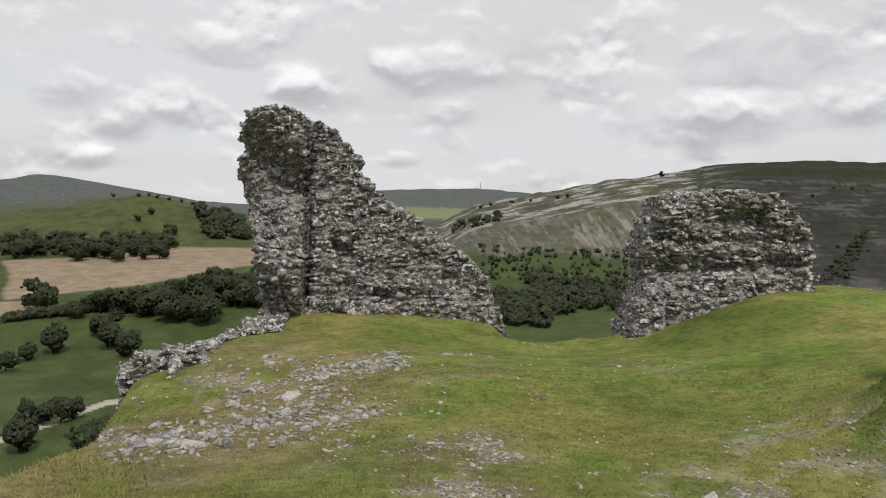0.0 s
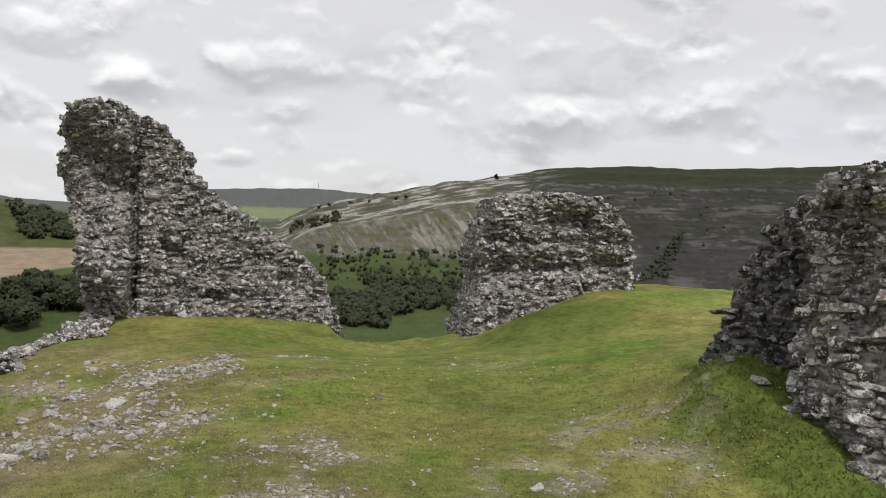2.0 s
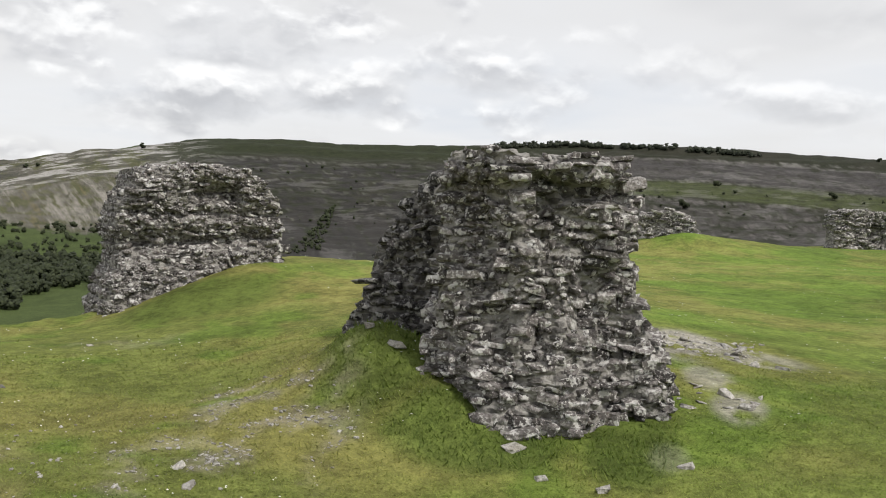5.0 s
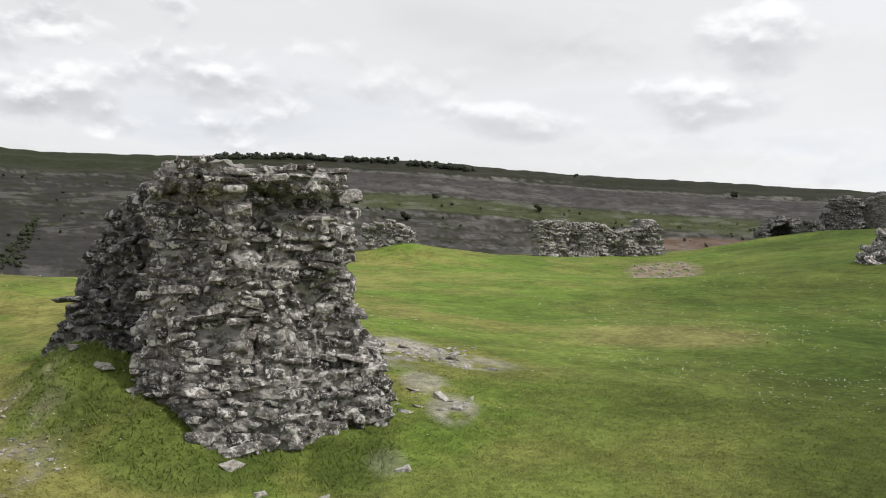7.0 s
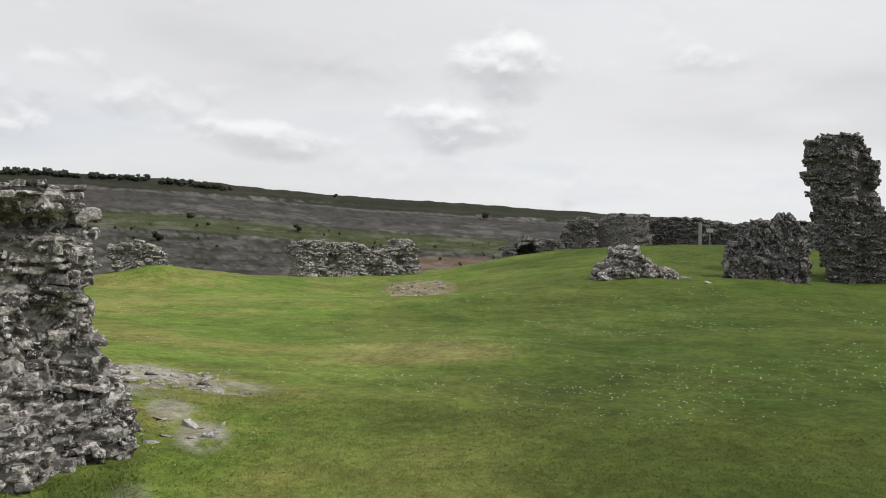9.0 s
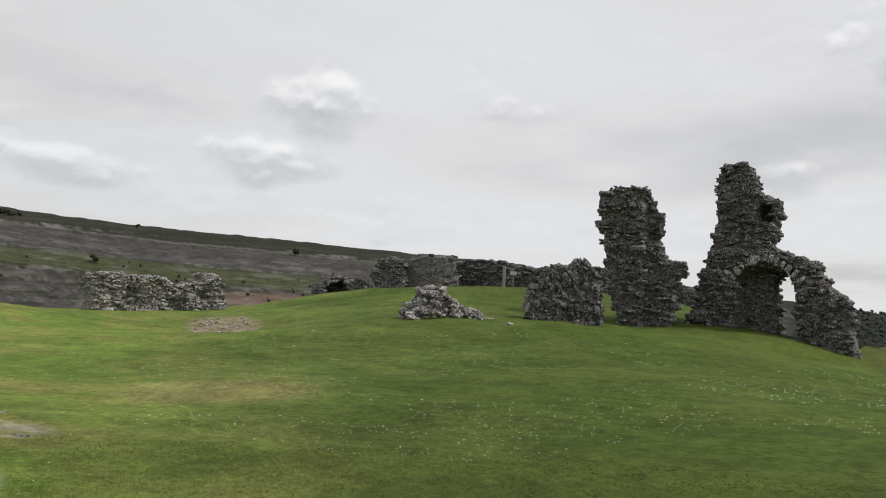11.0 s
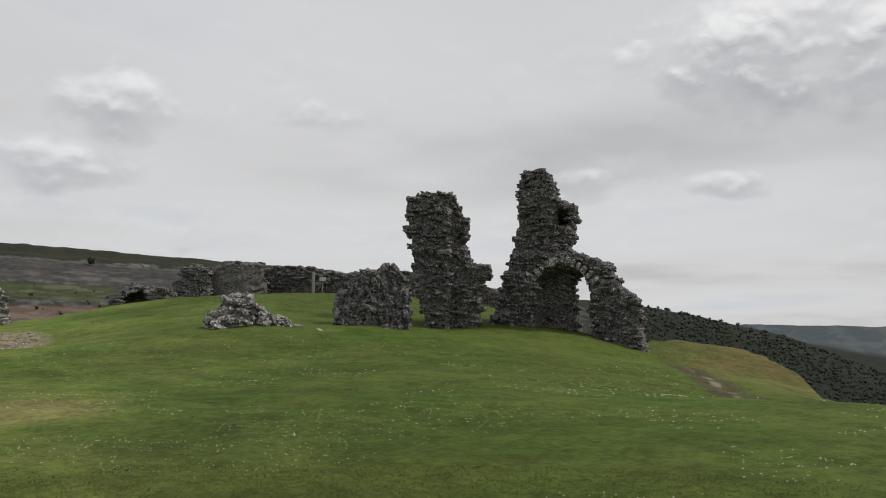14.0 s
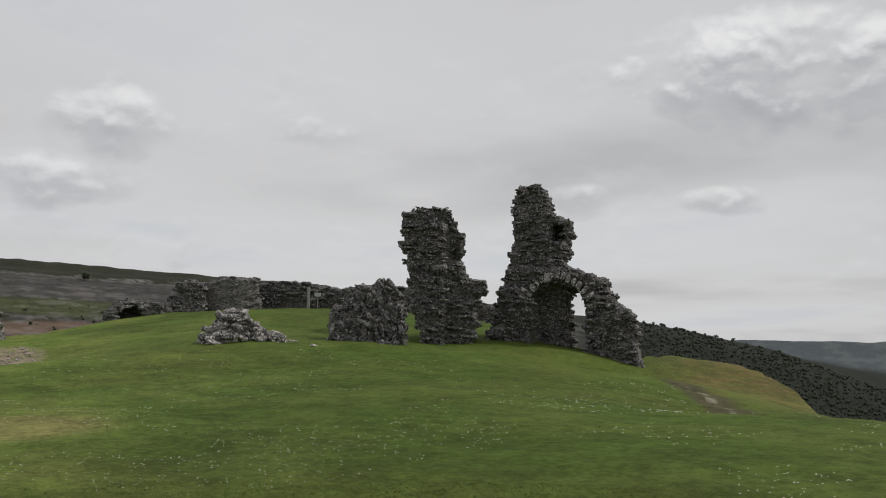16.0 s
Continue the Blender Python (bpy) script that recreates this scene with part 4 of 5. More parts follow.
ruin("wall_fragment", "long low pale rubble wall with broken niches", "ruined wall", (38.14, 25.72), (45.13, 21.53),
     [(0.44, -0.2), (0.44, 0.57), (0.38, 2.41), (1.34, 2.59), (2.6, 2.45), (4.16, 2.44), (4.68, 2.09), (6.4, 2.29), (6.49, 2.75), (7.33, 2.84), (7.64, 2.17), (8.04, 0.95), (8.1, -0.2)], 1.1, 0.15, 0.34, seed=12, parts=150, cell=0.12, sunk=0.9,
     shape=lambda s, z: -0.35 if (2.0 < s < 2.9 and 0.9 < z < 1.9) or (4.4 < s < 5.2 and z < 1.4) or (6.3 < s < 6.8 and 1.4 < z < 1.9) else 0.0)
ruin("vault_mouth", "dark vaulted passage mouth with a rubble surround in the bank", "ruined vault", (48.77, 18.04), (50.74, 15.32),
     [(0.1, 1.2), (0.27, 1.79), (0.55, 2.78), (1.17, 3.13), (2.2, 2.95), (3.07, 3.01), (3.61, 2.52), (3.8, 1.6)], 1.9, 0.16, 0.34, material=STONE_DARK,
     shape=lambda s, z: -1.3 if 0.62 < s < 1.9 and z < 2.8 - 0.55 * abs(s - 1.35) ** 2 * 2 else 0.0, seed=13, parts=60, cell=0.16)
ruin("wall_stub", "jagged dark rubble stub at the end of the curtain wall", "ruined wall", (53.50, 16.56), (54.17, 14.21),
     [(0.0, 2.0), (0.28, 2.9), (0.77, 4.33), (1.64, 4.52), (2.4, 4.35), (2.53, 2.0)], 1.2, 0.17, 0.36, material=STONE_DARK, seed=14, parts=60, cell=0.18)
ruin("tower_base", "smooth dark rounded masonry tower base", "ruined tower", (55.11, 14.56), (55.91, 11.07),
     [(0.0, 1.9), (0.1, 4.4), (1.38, 4.85), (3.39, 4.79), (3.66, 1.9)], 1.6, 0.14, 0.4, material=STONE_DARK, seed=15, parts=60, cell=0.18, wild=0.2, gaps=0.8, chips=0.1, sunk=0.1, shape=lambda s, z: 0.5 - 0.16 * (s - 1.8) ** 2)
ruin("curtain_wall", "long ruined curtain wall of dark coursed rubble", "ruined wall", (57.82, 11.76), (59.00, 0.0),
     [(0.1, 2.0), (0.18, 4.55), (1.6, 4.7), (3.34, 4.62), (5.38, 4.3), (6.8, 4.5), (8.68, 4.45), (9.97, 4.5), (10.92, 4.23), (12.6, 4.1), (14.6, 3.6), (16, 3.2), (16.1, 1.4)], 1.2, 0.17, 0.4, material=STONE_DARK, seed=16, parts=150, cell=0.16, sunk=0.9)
ruin("rubble_heap", "low heap of pale fallen rubble on the grass", "rubble heap", (30.01, 7.76), (31.63, 4.84),
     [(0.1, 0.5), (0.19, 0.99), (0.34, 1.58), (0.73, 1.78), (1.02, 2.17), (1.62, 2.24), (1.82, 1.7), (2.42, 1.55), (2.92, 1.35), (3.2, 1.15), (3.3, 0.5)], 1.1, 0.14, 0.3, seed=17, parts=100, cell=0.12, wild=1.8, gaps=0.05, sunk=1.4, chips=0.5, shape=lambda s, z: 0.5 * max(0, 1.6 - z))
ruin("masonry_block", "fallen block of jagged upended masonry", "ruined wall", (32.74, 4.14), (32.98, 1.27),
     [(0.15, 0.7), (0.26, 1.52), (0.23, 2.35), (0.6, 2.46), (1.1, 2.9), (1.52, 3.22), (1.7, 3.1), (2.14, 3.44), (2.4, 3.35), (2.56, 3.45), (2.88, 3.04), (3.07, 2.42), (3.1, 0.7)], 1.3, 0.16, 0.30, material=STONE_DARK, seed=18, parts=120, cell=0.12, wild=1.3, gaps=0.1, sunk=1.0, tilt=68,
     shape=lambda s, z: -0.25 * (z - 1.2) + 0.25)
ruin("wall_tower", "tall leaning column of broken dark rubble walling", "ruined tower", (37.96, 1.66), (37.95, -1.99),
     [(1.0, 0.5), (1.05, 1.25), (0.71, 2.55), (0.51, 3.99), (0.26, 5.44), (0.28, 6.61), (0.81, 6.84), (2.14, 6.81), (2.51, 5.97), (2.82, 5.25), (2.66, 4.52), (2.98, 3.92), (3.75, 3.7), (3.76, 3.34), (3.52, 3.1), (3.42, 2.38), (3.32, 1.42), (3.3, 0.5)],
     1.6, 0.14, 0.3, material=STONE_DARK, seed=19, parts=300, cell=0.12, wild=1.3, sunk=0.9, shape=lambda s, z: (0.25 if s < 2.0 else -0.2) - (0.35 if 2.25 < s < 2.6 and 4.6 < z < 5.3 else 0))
T2 = [(0.2, 0.9), (0.27, 1.43), (0.75, 3.19), (1.11, 4.69), (1.29, 6.2), (1.24, 7.47), (1.56, 8.17), (2.5, 8.08), (2.78, 7.5), (2.88, 6.93), (3.77, 6.61), (3.65, 5.92), (3.47, 4.69), (4.08, 4.32), (5.27, 3.96), (5.75, 3.0), (6.45, 2.54), (6.73, 1.83), (6.73, 0.89), (7.03, -0.32),
      (7.1, -0.9), (4.0, -0.6)]
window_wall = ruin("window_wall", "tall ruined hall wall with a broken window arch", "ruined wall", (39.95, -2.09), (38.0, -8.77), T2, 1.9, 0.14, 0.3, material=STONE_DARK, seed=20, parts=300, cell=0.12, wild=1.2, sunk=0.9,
     holes=[[(3.62, 2.9), (3.78, 3.45), (4.2, 3.6), (4.52, 3.2), (4.58, 2.26), (4.62, 1.78), (4.62, 1.05), (4.6, -0.3), (3.78, -0.2), (3.78, 1.04), (3.7, 1.89)]],
     shape=lambda s, z: (-0.95 if 2.2 < s < 4.5 and z < 3.75 - 0.5 * (s - 3.3) ** 2 else 0.0) - (1.0 if 3.02 < s < 3.5 and 5.6 < z < 6.4 else 0) + (0.25 if s < 2.2 and z < 3.4 else 0) + (0.25 if s > 4.6 and z < 3.2 else 0) + (-0.25 if z > 4.4 else 0))
arch_u = (Vector((38.0, -8.77, 0)) - Vector((39.95, -2.09, 0))).normalized()
arch_n = Vector((arch_u.y, -arch_u.x, 0))
for k in range(15):                                        # ring of arch stones
    s = 1.75 + 3.2 * k / 14
    tip = math.atan(-0.86 * (s - 3.25))
    spot = Vector((39.95, -2.09, 0)) + arch_u * s + arch_n * 0.05 + Vector((0, 0, 4.08 - 0.43 * (s - 3.25) ** 2))
    ob = new("arch_stone", STONE_MESHES[STONE][k % 24])
    ob.parent = window_wall
    turn = Matrix((arch_u, arch_n, Vector((0, 0, 1)))).transposed().to_4x4()
    ob.matrix_basis = Matrix.Translation(spot - window_wall.location) @ turn @ Matrix.Rotation(-tip + 0.2 * rng.normal(), 4, 'Y') @ Matrix.Diagonal((0.11 * rng.uniform(0.8, 1.3), 0.22, 0.24 * rng.uniform(0.8, 1.2), 1))


# ---------- trees ----------
def crown_shape(seed, clumps, tall=1.0):
    """A crown of many small clumps round uneven lobes, its base at 0, about one unit high: verts and triangles."""
    r = np.random.default_rng(seed)
    lobes = [(r.normal(0, 0.16), r.normal(0, 0.16), r.uniform(0.22, 0.80) * tall, r.uniform(0.15, 0.25)) for _ in range(8)]
    lobes.append((0, 0, 0.5 * tall, 0.26))
    vs, fs, base = [], [], 0
    octa_f = np.array([(0, 2, 4), (2, 1, 4), (1, 3, 4), (3, 0, 4), (2, 0, 5), (1, 2, 5), (3, 1, 5), (0, 3, 5)])
    octa_v = np.array([(1, 0, 0), (-1, 0, 0), (0, 1, 0), (0, -1, 0), (0, 0, 1), (0, 0, -1)], float)
    for _ in range(clumps):
        x, y, z, size = lobes[r.integers(len(lobes))]
        way = r.normal(size=3)
        way /= np.linalg.norm(way)
        c = np.array((x, y, z)) + way * size * r.uniform(0.65, 1.08) * np.array((1, 1, 0.85))
        v = octa_v * r.uniform(0.5, 1.3, (6, 1)) * (0.78 / clumps ** 0.42) + r.normal(0, 0.01, (6, 3))
        turn = np.array(Euler(tuple(r.uniform(0, 6.28, 3))).to_matrix())
        vs.append(v @ turn.T + c)
        fs.append(octa_f + base)
        base += 6
    v = np.concatenate(vs)
    v[:, 2] = np.maximum(v[:, 2], 0.03)
    return v, np.concatenate(fs)


def soften(me, normals):
    """Let leaves take the light of the crown that they belong to."""
    me.polygons.foreach_set("use_smooth", np.ones(len(me.polygons), bool))
    me.normals_split_custom_set_from_vertices(normals / np.linalg.norm(normals, axis=1)[:, None])
    return me


def crown_mesh(name, shape, material):
    v, f = shape
    me = mesh_of(name, v, f, material)
    return soften(me, (v - np.array((0, 0, 0.42))) + np.random.default_rng(4).normal(0, 0.13, v.shape))


CROWNS = [crown_shape(200 + k, 620) for k in range(5)]
SMALL_CROWNS = [crown_shape(240 + k, 46) for k in range(8)]


def trunk_mesh(seed):
    r = np.random.default_rng(seed)
    bm = bmesh.new()

    def limb(p, q, ra, rb):
        rows = []
        for c, rad in ((p, ra), ((np.array(p) + np.array(q)) / 2 + r.normal(0, 0.015, 3), (ra + rb) / 2), (q, rb)):
            rows.append([bm.verts.new((c[0] + rad * math.cos(k * 1.0472), c[1] + rad * math.sin(k * 1.0472), c[2])) for k in range(6)])
        for lo, hi in zip(rows, rows[1:]):
            for k in range(6):
                bm.faces.new((lo[k], lo[(k + 1) % 6], hi[(k + 1) % 6], hi[k]))

    limb((0, 0, -0.06), (0.01, 0.01, 0.42), 0.04, 0.025)
    for k in range(4):
        ang = k * 1.6 + r.uniform(0, 0.5)
        limb((0.01, 0.01, 0.25 + 0.04 * k), (0.2 * math.cos(ang), 0.2 * math.sin(ang), 0.55 + 0.06 * k), 0.018, 0.006)
    me = bpy.data.meshes.new("trunk")
    bm.to_mesh(me)
    bm.free()
    me.materials.append(BARK)
    return me


def make_tree(k):
    root = tagged(new("tree"), "dark green broad-leaved tree in full leaf in a pasture", "tree", "trees in the valley")
    trunk = new("trunk", trunk_mesh(300 + k))
    crown = new("crown", crown_mesh("crown", CROWNS[k], LEAF))
    trunk.parent = crown.parent = root
    return root


@functools.lru_cache(None)
def section(bearing, start):
    """The land along one bearing."""
    d = np.geomspace(start, 4700, 900)
    x, y = d * math.sin(radians(bearing)), d * math.cos(radians(bearing))
    z = height(x, y)
    return d, x, y, z, np.degrees(np.arctan2(z - EYE, d))


def on_land(bearing, angle, start=260):
    """The place on the land beyond that lies at this bearing and height angle, and its distance."""
    d, x, y, z, e = section(round(bearing * 12) / 12, start)
    k = int(np.argmax(e >= angle)) if (e >= angle).any() else int(np.argmax(e))
    return x[k], y[k], z[k], d[k]


FIRST_TREES = [make_tree(k) for k in range(5)]
used = set()


def plant(bearing, angle, size, wide=1.12):
    x, y, z, d = on_land(bearing, angle)
    h = d * math.tan(radians(size * 1.35))
    k = int(rng.integers(5))
    m = pose(x, y, z - 0.03 * h, 0, 0, rng.uniform(0, 360))
    scale = (h * wide * rng.uniform(0.85, 1.15), h * wide * rng.uniform(0.85, 1.15), h)
    if k not in used:
        used.add(k)
        ob = FIRST_TREES[k]
        ob.matrix_basis = m
    else:
        ob = copy_thing(FIRST_TREES[k], m)
    ob.scale = scale


# lone trees and bushes of the pastures: bearing, height angle of the foot, height in degrees
LONE = [(-23.6, -8.15, 1.55), (-21.1, -7.2, 1.35), (-20.4, -8.0, 1.6), (-19.4, -8.45, 1.45), (-14.5, -6.5, 1.5), (-15.0, -6.0, 1.0), (-25.0, -8.55, 0.95), (-26.1, -9.1, 1.0), (-25.3, -13.7, 1.9),
        (-24.1, -12.25, 1.3), (-23.1, -12.1, 1.2), (-22.4, -12.0, 1.2), (-24.9, -11.9, 1.1), (-24.2, -5.55, 1.5), (-24.9, -5.5, 0.7), (-19.0, -0.2, 0.35), (-18.2, 0.2, 0.4), (-16.8, -1.0, 0.55),
        (-17.6, -1.6, 0.4), (13.7, 3.4, 0.3), (68.1, 2.75, 0.4), (58.4, 3.95, 0.22), (49.5, 2.3, 0.35), (56.2, 1.7, 0.4), (47.5, 0.9, 0.5), (45.8, -0.6, 0.7)]
for a, e, s in LONE:
    plant(a, e, s)
# belts of trees across the valley: bearings, feet, height, count
BELTS = [(-20.6, -15.6, -5.75, -6.05, 1.25, 15), (-17.0, -11.2, -5.1, -4.5, 1.15, 18), (-13.4, -11.2, -5.5, -5.3, 1.2, 7), (-22.6, -20.2, -5.9, -5.6, 0.8, 6)]
for a0, a1, e0, e1, tall, count in BELTS:
    for k in range(count):
        t = (k + rng.uniform(-0.3, 0.3)) / (count - 1)
        plant(a0 + (a1 - a0) * t, e0 + (e1 - e0) * t + rng.normal(0, 0.13), tall * rng.uniform(0.7, 1.25))
for k in range(26):                                        # wood edge above the ploughed field
    plant(rng.uniform(-27, -17.3), rng.uniform(-2.7, -2.0), rng.uniform(0.6, 1.1))
for a, e in ((-18.9, 1.25), (-18.3, 1.3), (-17.8, 1.2), (-17.2, 1.1), (-16.4, 1.0), (-20.3, 1.2), (3.0, 1.3), (4.4, 1.5), (5.6, 1.65), (7.3, 1.9), (7.9, 1.95), (2.4, 1.15)):
    plant(a, e, 0.2)


def wood(name, label, count, zone, size, shapes, material, clear=lambda a, e: False):
    """A joined wood. zone(u, v): bearing and height angle for two random numbers."""
    placed = []
    for _ in range(count):
        a, e = zone(rng.random(), rng.random())
        if clear(a, e):
            continue
        x, y, z, d = on_land(a, e)
        h = d * math.tan(radians(size * rng.uniform(0.45, 1.4)))
        wide = h * rng.uniform(0.9, 1.4)
        placed.append((int(rng.integers(len(shapes))), pose(x, y, z - 0.04 * h, 0, 0, rng.uniform(0, 360)) @ Matrix.Diagonal((wide, wide, h, 1))))
    return tagged(joined(name, placed, material, None, shapes, True), label, "wood")


wood("valley_wood", "dense dark green wood on the valley floor", 760, lambda u, v: (3.0 + 9.5 * u, -6.6 + 3.0 * v), 0.65, SMALL_CROWNS, LEAF,
     lambda a, e: ((a - 9.6) / 2.6) ** 2 + ((e + 5.9 - 0.12 * (a - 9.6)) / 0.75) ** 2 < 1 or ((a - 4.4) / 1.7) ** 2 + ((e + 4.0) / 0.5) ** 2 < 1 or e < -6.4)
wood("valley_scrub", "scattered dark scrub on the lower slopes", 330, lambda u, v: (2.5 + 11.0 * u, -3.8 + 2.5 * v ** 1.5), 0.28, SMALL_CROWNS, LEAF,
     lambda a, e: ((a - 4.4) / 1.7) ** 2 + ((e + 3.9) / 0.55) ** 2 < 1)
wood("cliff_scrub", "dark scrub in gullies below the cliffs", 60, lambda u, v: (0.6 + 3.2 * u, -0.5 + 0.9 * u + 0.5 * v), 0.28, SMALL_CROWNS, LEAF)
wood("hill_wood", "dark wood climbing the side of a green hill", 110, lambda u, v: (-15.6 + 2.6 * u + 0.9 * (1 - v), -1.3 + 2.0 * v * (1 - 0.3 * u)), 0.55, SMALL_CROWNS, LEAF)
wood("hedge_wood", "dark belt of hedgerow trees along the fields", 170, lambda u, v: (-27.2 + 8.4 * u, -6.4 + 0.85 * u + 0.16 * v), 0.5, SMALL_CROWNS, LEAF)
wood("field_wood", "dark wood beyond the ploughed field", 150, lambda u, v: (-28 + 11.0 * u, -2.55 + 0.8 * v + 0.5 * u), 0.6, SMALL_CROWNS, LEAF)
wood("rim_wood", "line of dark trees on the skyline moor", 330, lambda u, v: (35.5 + 16.4 * u, float(by_bearing(RING_2500, np.array([35.5 + 16.4 * u]))[0]) - (0.10 if u < 0.7 else 0.22) - 0.2 * v), 0.26, SMALL_CROWNS, CONIFER,
     lambda a, e: 47.0 < a < 47.7 or 43.0 < a < 43.5)
wood("moor_scrub", "dark scattered bushes on the terraced moor", 170, lambda u, v: (15 + 70 * u, -1.0 + 4.0 * v * (1 - 0.5 * u)), 0.17, SMALL_CROWNS, LEAF)
wood("gully_scrub", "dark scrub lining a gully", 190, lambda u, v: (22.6 + 2.6 * v + 1.8 * u * (1.2 - v), -2.9 + 2.9 * v + 0.4 * u), 0.20, SMALL_CROWNS, LEAF)
wood("east_wood", "dark wooded hillside above the plain", 2600, lambda u, v: (100 + 18 * u, np.interp(100 + 18 * u, [100, 103, 107, 110.7, 113.8, 118], [0.95, 0.66, -0.15, -0.95, -2.2, -3.6]) - 3.4 * v ** 1.1), 0.16, SMALL_CROWNS, CONIFER)
# far radio mast
mast = bmesh.new()
mx, my, mz, md = on_land(2.35, 2.42, 3900)
for k in range(3):
    ang = k * 2.094
    rows = [[mast.verts.new((2.2 * (1 - t) * math.cos(ang) + 1.0 * math.cos(ang + q * 2.094), 2.2 * (1 - t) * math.sin(ang) + 1.0 * math.sin(ang + q * 2.094), 42 * t)) for q in range(3)] for t in (0, 0.5, 1)]
    for lo, hi in zip(rows, rows[1:]):
        for q in range(3):
            mast.faces.new((lo[q], lo[(q + 1) % 3], hi[(q + 1) % 3], hi[q]))
me = bpy.data.meshes.new("radio_mast")
mast.to_mesh(me)
mast.free()
me.materials.append(STEEL)
ob = tagged(new("radio_mast", me), "thin grey radio mast on a far ridge", "mast")
ob.location = (mx, my, mz)


# ---------- turf and loose stone ----------
def blades(name, label, count, a0, a1, d0, d1, tall, keep, lean=1.5):
    """Grass: one narrow tapering blade each, joined."""
    a = rng.uniform(a0, a1, count)
    d = d0 * (d1 / d0) ** rng.random(count)
    x, y = d * np.sin(np.radians(a)), d * np.cos(np.radians(a))
    ok = rng.random(count) < keep(x, y, a, d)
    x, y, a, d = x[ok], y[ok], a[ok], d[ok]
    z = height(x, y) - 0.008
    n = len(x)
    h = tall * rng.uniform(0.5, 1.4, n)
    width = np.maximum(0.004, 0.0011 * d) * rng.uniform(0.7, 1.4, n)
    ang = rng.uniform(0, 6.28, n)
    reach = lean * rng.uniform(0.6, 1.5, n) * h
    off = np.stack([np.cos(ang) * reach, np.sin(ang) * reach], 1)
    p = np.stack([x, y, z], 1)
    side = np.stack([np.sin(ang) * width, -np.cos(ang) * width, 0 * ang], 1)
    tip = p + np.column_stack([off, h])
    v = np.stack([p - side, p + side, tip], 1).reshape(-1, 3)
    me = bpy.data.meshes.new(name)
    me.vertices.add(3 * n)
    me.vertices.foreach_set("co", v.ravel())
    me.loops.add(3 * n)
    me.loops.foreach_set("vertex_index", np.arange(3 * n, dtype=np.int32))
    me.polygons.add(n)
    me.polygons.foreach_set("loop_start", np.arange(0, 3 * n, 3, dtype=np.int32))
    me.update(calc_edges=True)
    tint = me.color_attributes.new("tint", "FLOAT_COLOR", "POINT")
    # blades take over the ground's tint, its painted cloud shadow included
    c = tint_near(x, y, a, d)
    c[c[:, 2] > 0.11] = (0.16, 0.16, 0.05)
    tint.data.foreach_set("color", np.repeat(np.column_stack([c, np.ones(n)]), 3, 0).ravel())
    me.materials.append(BLADE)
    return tagged(new(name, me), label, "grass", kind="stuff")


def bare(x, y, a, d):
    c = tint_near(x, y, a, d)
    return smooth(c[:, 2], 0.06, 0.12)


def inside_edge(a, d):
    return d < np.interp(a, EDGE_A, EDGE_D) + 0.6


blades("turf_grass", "short cropped green turf with dry patches", 200000, -30, 120, 4.0, 10, 0.018, lambda x, y, a, d: (1 - 0.9 * bare(x, y, a, d)) * inside_edge(a, d))
blades("tall_grass", "longer tufts of grass at the foot of the ruins", 90000, -30, 120, 5.0, 16, 0.048,
       lambda x, y, a, d: np.maximum.reduce([oval(a, d, 29.5, 7.6, 3.5, 0.9, 0.5), oval(a, d, 36, 6.4, 4, 0.45, 0.5), oval(a, d, 43, 6.35, 5, 0.45, 0.5), oval(a, d, 33, 6.6, 3, 0.6, 0.6), oval(a, d, 47.5, 6.9, 1.2, 0.8, 0.5), oval(a, d, 47.0, 6.6, 1.5, 0.5, 0.5), oval(a, d, -23, 6.4, 5, 1.2, 0.6) * 0.5]) + 0.001 * inside_edge(a, d), 0.8)


def scatter(name, label, count, zone, low, high, material, flat=0.36, bury=0.3, category="stones", worn=False):
    placed, tries = [], 0
    while len(placed) < count:
        a, d = zone(rng.random(), rng.random())
        x, y = polar(a, d)
        tries += 1
        if worn and tries < 20 * count and bare(np.array([x]), np.array([y]), np.array([a]), np.array([d]))[0] < rng.random() * 0.9:
            continue
        s = low * (high / low) ** (rng.random() ** 2.0)
        z = float(height(x, y)[0])
        m = pose(x, y, z + s * flat * (1 - 2 * bury), rng.normal(0, 14), rng.normal(0, 14), rng.uniform(0, 360)) @ Matrix.Diagonal((s, s * rng.uniform(0.5, 0.9), s * flat * rng.uniform(0.6, 1.3), 1))
        placed.append((int(rng.integers(len(SHAPES))), m))
    return tagged(joined(name, placed, material), label, category)


scatter("gravel", "pale stony gravel worn into the turf", 1700, lambda u, v: (-21 + 18 * u, 6.6 + 5.6 * v * (1 - 0.35 * u)), 0.007, 0.05, STONE_PALE, 0.5, worn=True)
scatter("gravel", "small grey gravel on worn earth", 1100, lambda u, v: (-8 + 17 * u, 4.6 + 2.6 * v), 0.005, 0.024, STONE_PALE, worn=True)
scatter("gravel", "scattered pale stones on thin stony turf", 650, lambda u, v: (-20.5 + 21 * u, 6.2 + 5.2 * v * (1 - 0.25 * u)), 0.006, 0.034, STONE_PALE, 0.5)
scatter("gravel", "fine grey gravel in thin turf", 420, lambda u, v: (-8 + 30 * u, 4.7 + 2.4 * v), 0.004, 0.016, STONE_PALE, 0.5)
scatter("gravel", "pale stony gravel in a worn hollow", 420, lambda u, v: (-9 + 14 * u, 9.2 + 2.0 * v), 0.01, 0.05, STONE_PALE, worn=True)
scatter("gravel", "grey gravel on a worn path", 600, lambda u, v: (13 + 16 * u, 5.0 + 3.2 * v), 0.005, 0.026, STONE_PALE, worn=True)
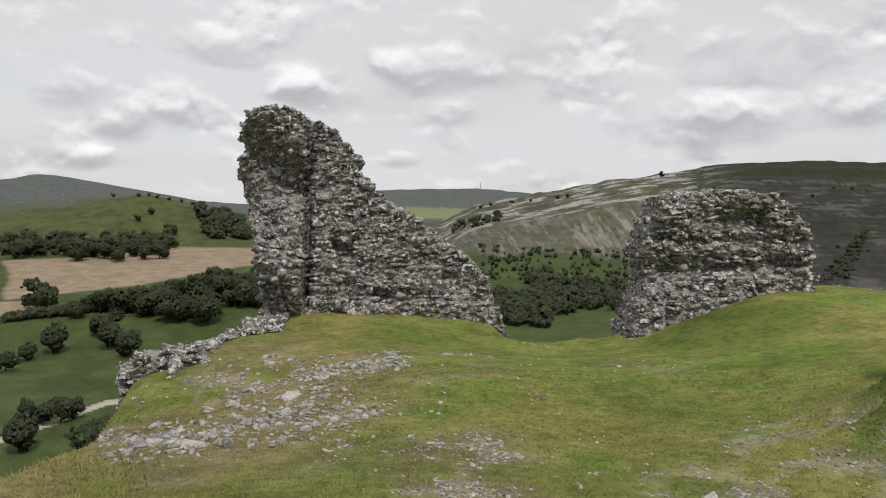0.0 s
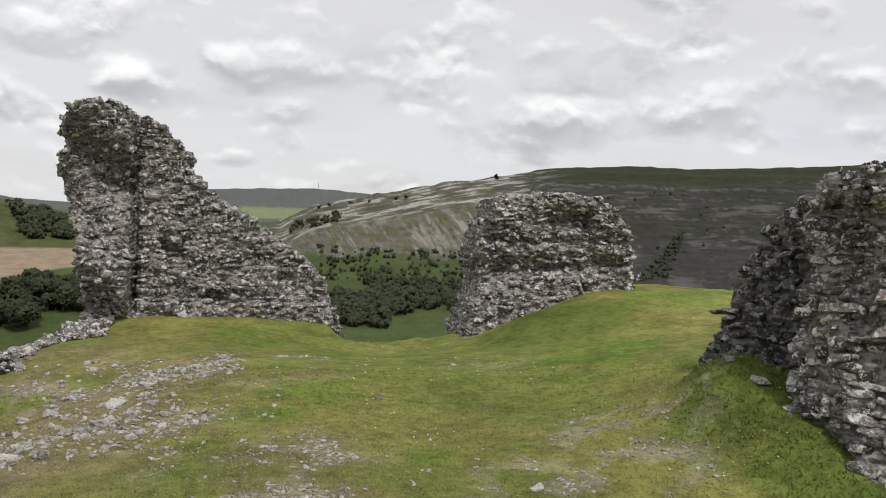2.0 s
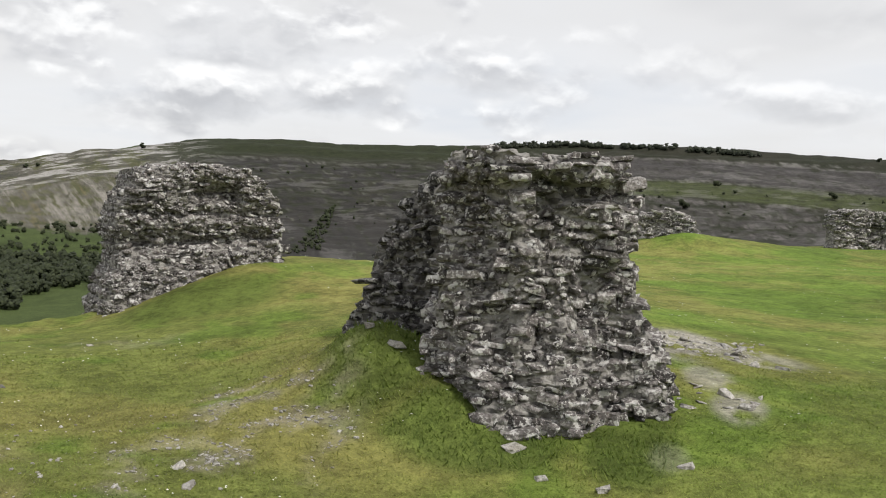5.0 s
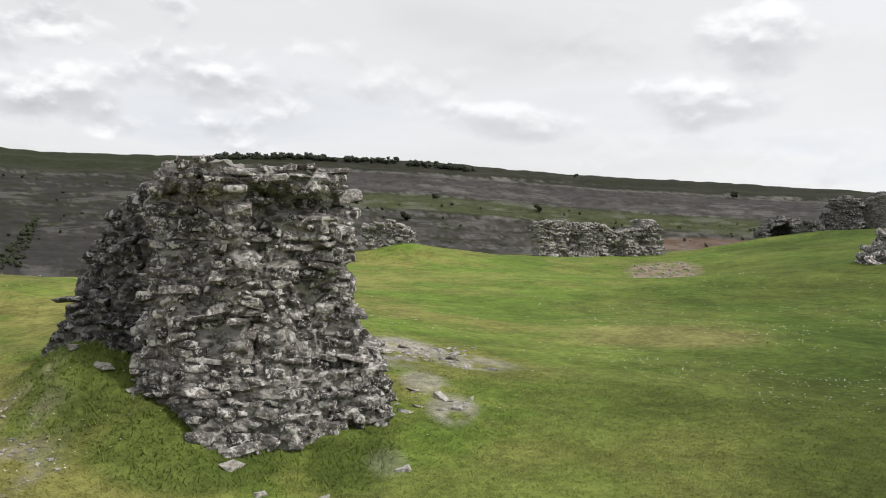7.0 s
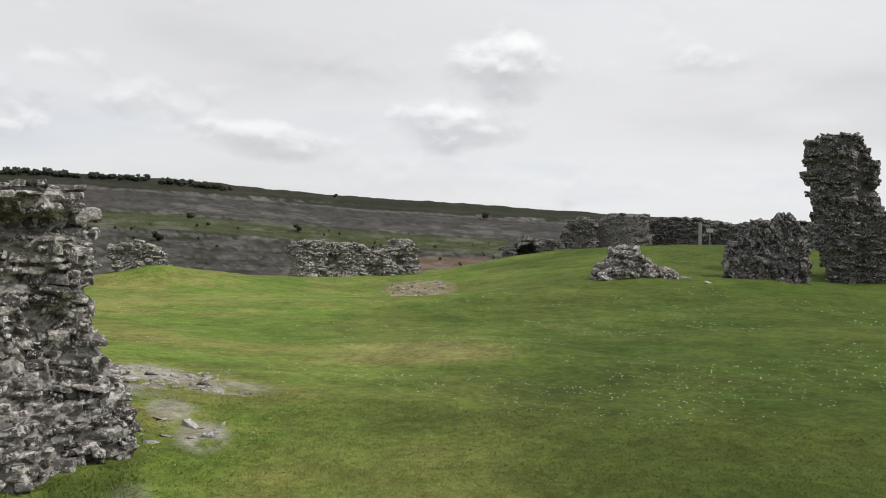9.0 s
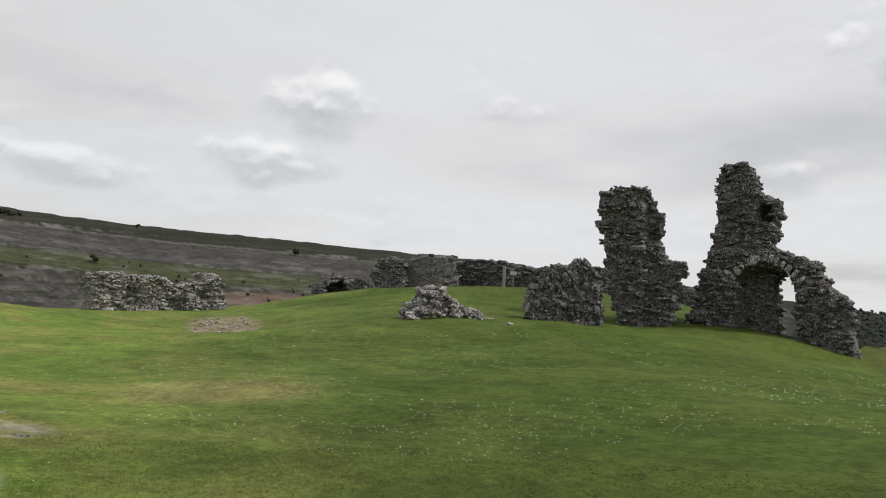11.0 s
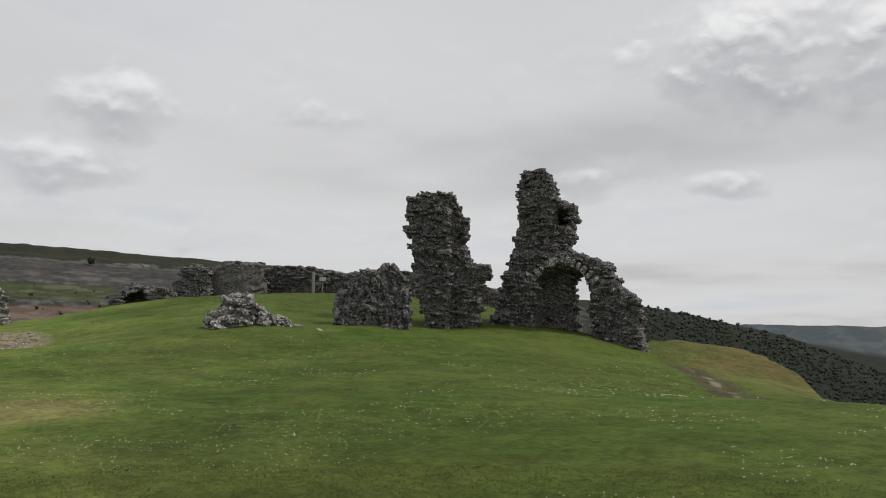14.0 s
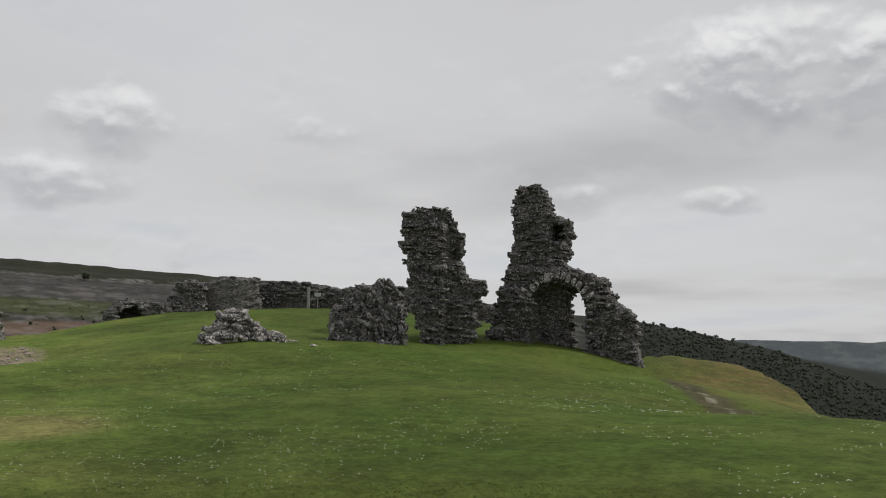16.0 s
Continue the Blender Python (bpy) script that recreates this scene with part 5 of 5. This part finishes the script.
scatter("gravel", "pale broken stone around a flagged patch", 260, lambda u, v: (45.6 + 7.5 * u, 9.5 + 2.0 * v), 0.008, 0.045, STONE_PALE, 0.35, 0.4)
scatter("paving", "worn flat stones set flush in the turf", 34, lambda u, v: (45.8 + 6.5 * u, 9.7 + 1.5 * v), 0.05, 0.17, STONE_PALE, 0.10, 0.55)
scatter("paving", "worn flat stones set flush in the turf", 14, lambda u, v: (48.5 + 5.0 * u, 7.6 + 0.7 * v), 0.04, 0.11, STONE_PALE, 0.10, 0.55)
scatter("gravel", "reddish broken stone in a bare patch", 120, lambda u, v: (62.5 + 3.6 * u, 33.5 + 5 * v), 0.03, 0.10, STONE)
scatter("fallen_rubble", "trail of fallen wall rubble along the edge", 420, lambda u, v: (-16.8 + 6.6 * u + 0.6 * (v - 0.5), 10.9 + 3.1 * u + 1.0 * (v - 0.4)), 0.025, 0.11, STONE, 0.5, 0.15)
scatter("fallen_rubble", "scree of broken stone below the wall corner", 160, lambda u, v: (-12.6 + 2.6 * u, 12.8 + 1.4 * v), 0.04, 0.12, STONE, 0.6, 0.05)

# single stones that lie loose: bearing, distance, half length
LOOSE = [(-16.8, 7.9, 0.13), (-16.4, 8.4, 0.07), (-17.7, 7.6, 0.09), (-18.6, 7.6, 0.10), (-13.0, 9.2, 0.10), (-14.6, 9.3, 0.12), (-9.5, 8.8, 0.15), (-8.5, 8.2, 0.10), (-7.3, 8.5, 0.09), (-19.4, 7.3, 0.11),
         (-15.3, 7.0, 0.17), (-13.5, 6.9, 0.14), (-10.8, 10.6, 0.09), (-17.5, 9.1, 0.13), (-12.2, 8.0, 0.08), (-4.6, 10.1, 0.08), (-3.2, 9.8, 0.07), (17.2, 5.7, 0.05), (22.1, 5.0, 0.035), (18.0, 5.4, 0.05)]
LOOSE += [(30.6, 7.5, 0.11), (28.7, 7.8, 0.09), (38.6, 6.4, 0.11), (40.5, 5.9, 0.05), (51.5, 8.1, 0.10), (54.5, 9.8, 0.10), (52.8, 9.6, 0.08), (52.6, 7.8, 0.10), (49.4, 6.4, 0.06), (82.4, 30.5, 0.22), (44.5, 5.8, 0.08), (6.8, 8.3, 0.04), (11.5, 10.5, 0.04)]
for a, d, s in LOOSE:
    s = min(s, 0.035 + 0.42 * s)
    x, y = polar(a, d)
    ob = new("loose_stone", STONE_MESHES[STONE_PALE][int(rng.integers(24))])
    ob.matrix_basis = pose(x, y, float(height(x, y)[0]) + 0.08 * s, rng.normal(0, 10), rng.normal(0, 10), rng.uniform(0, 360)) @ Matrix.Diagonal((s, s * 0.7, s * 0.45, 1))
    tagged(ob, "pale angular limestone lying loose in the turf", "stone", "loose stones on the turf")

# daisies
dv, df = [], []
for k in range(7000):
    a = rng.uniform(5, 120) if k % 2 else rng.uniform(60, 118)
    d = 4.5 * (30 / 4.5) ** rng.random()
    x, y = polar(a, d)
    if fbm(np.array([x]), np.array([y]), 0.5, 3, 91)[0] < 0.53:
        continue
    z = float(height(x, y)[0]) + 0.016
    s = max(0.008, 0.0011 * d) * rng.uniform(0.7, 1.3)
    i = len(dv)
    dv += [(x + s * math.cos(q * 1.2566), y + s * math.sin(q * 1.2566), z + 0.004 * (q % 2)) for q in range(5)] 
    df += [(i, i + 1, i + 2, i + 3, i + 4)]
tagged(new("daisies", mesh_of("daisies", dv, df, PETAL)), "tiny white daisies sprinkled through the turf", "flowers", kind="stuff")

# dark bushes at the footing
for a, d, s in ((-20.6, 10.6, 0.75), (-19.9, 11.2, 0.6)):
    x, y = polar(a, d)
    bush = tagged(new("bush"), "dark green bush clinging below the wall footing", "bush")
    leaves = new("foliage", crown_mesh("foliage", CROWNS[1], LEAF))
    stem = new("stem", trunk_mesh(330))
    leaves.parent = stem.parent = bush
    bush.matrix_basis = pose(x, y, float(height(x, y)[0]) - 0.1) @ Matrix.Diagonal((s, s, s, 1))


# ---------- post and notice by the curtain wall ----------
def box(bm, lo, hi, bevel=0.01):
    res = bmesh.ops.create_cube(bm, size=1, matrix=Matrix.Translation([(a + b) / 2 for a, b in zip(lo, hi)]) @ Matrix.Diagonal((*[b - a for a, b in zip(lo, hi)], 1)))
    bmesh.ops.bevel(bm, geom=list({e for v in res["verts"] for e in v.link_edges}), offset=bevel, segments=1, affect="EDGES")


def part(name, bm, material, parent, label=""):
    me = bpy.data.meshes.new(name)
    bm.to_mesh(me)
    bm.free()
    me.materials.append(material)
    ob = new(name, me)
    ob.parent = parent
    return tagged(ob, label)


px, py = 57.0, 8.3
notice = tagged(new("notice_post"), "pale timber post with a small notice board by the wall", "post")
notice.matrix_basis = pose(px, py, float(height(px, py)[0]), 0, 0, 90)
bm = bmesh.new()
box(bm, (-0.09, -0.08, -0.3), (0.09, 0.08, 1.35), 0.02)
part("post", bm, POST, notice)
bm = bmesh.new()
box(bm, (-0.80, -0.03, 0.78), (-0.38, 0.03, 1.02), 0.01)
part("board", bm, SIGN, notice, "small pale notice board")
bm = bmesh.new()
box(bm, (-0.62, -0.04, -0.3), (-0.56, -0.03, 0.82), 0.004)
part("board_stake", bm, POST, notice)
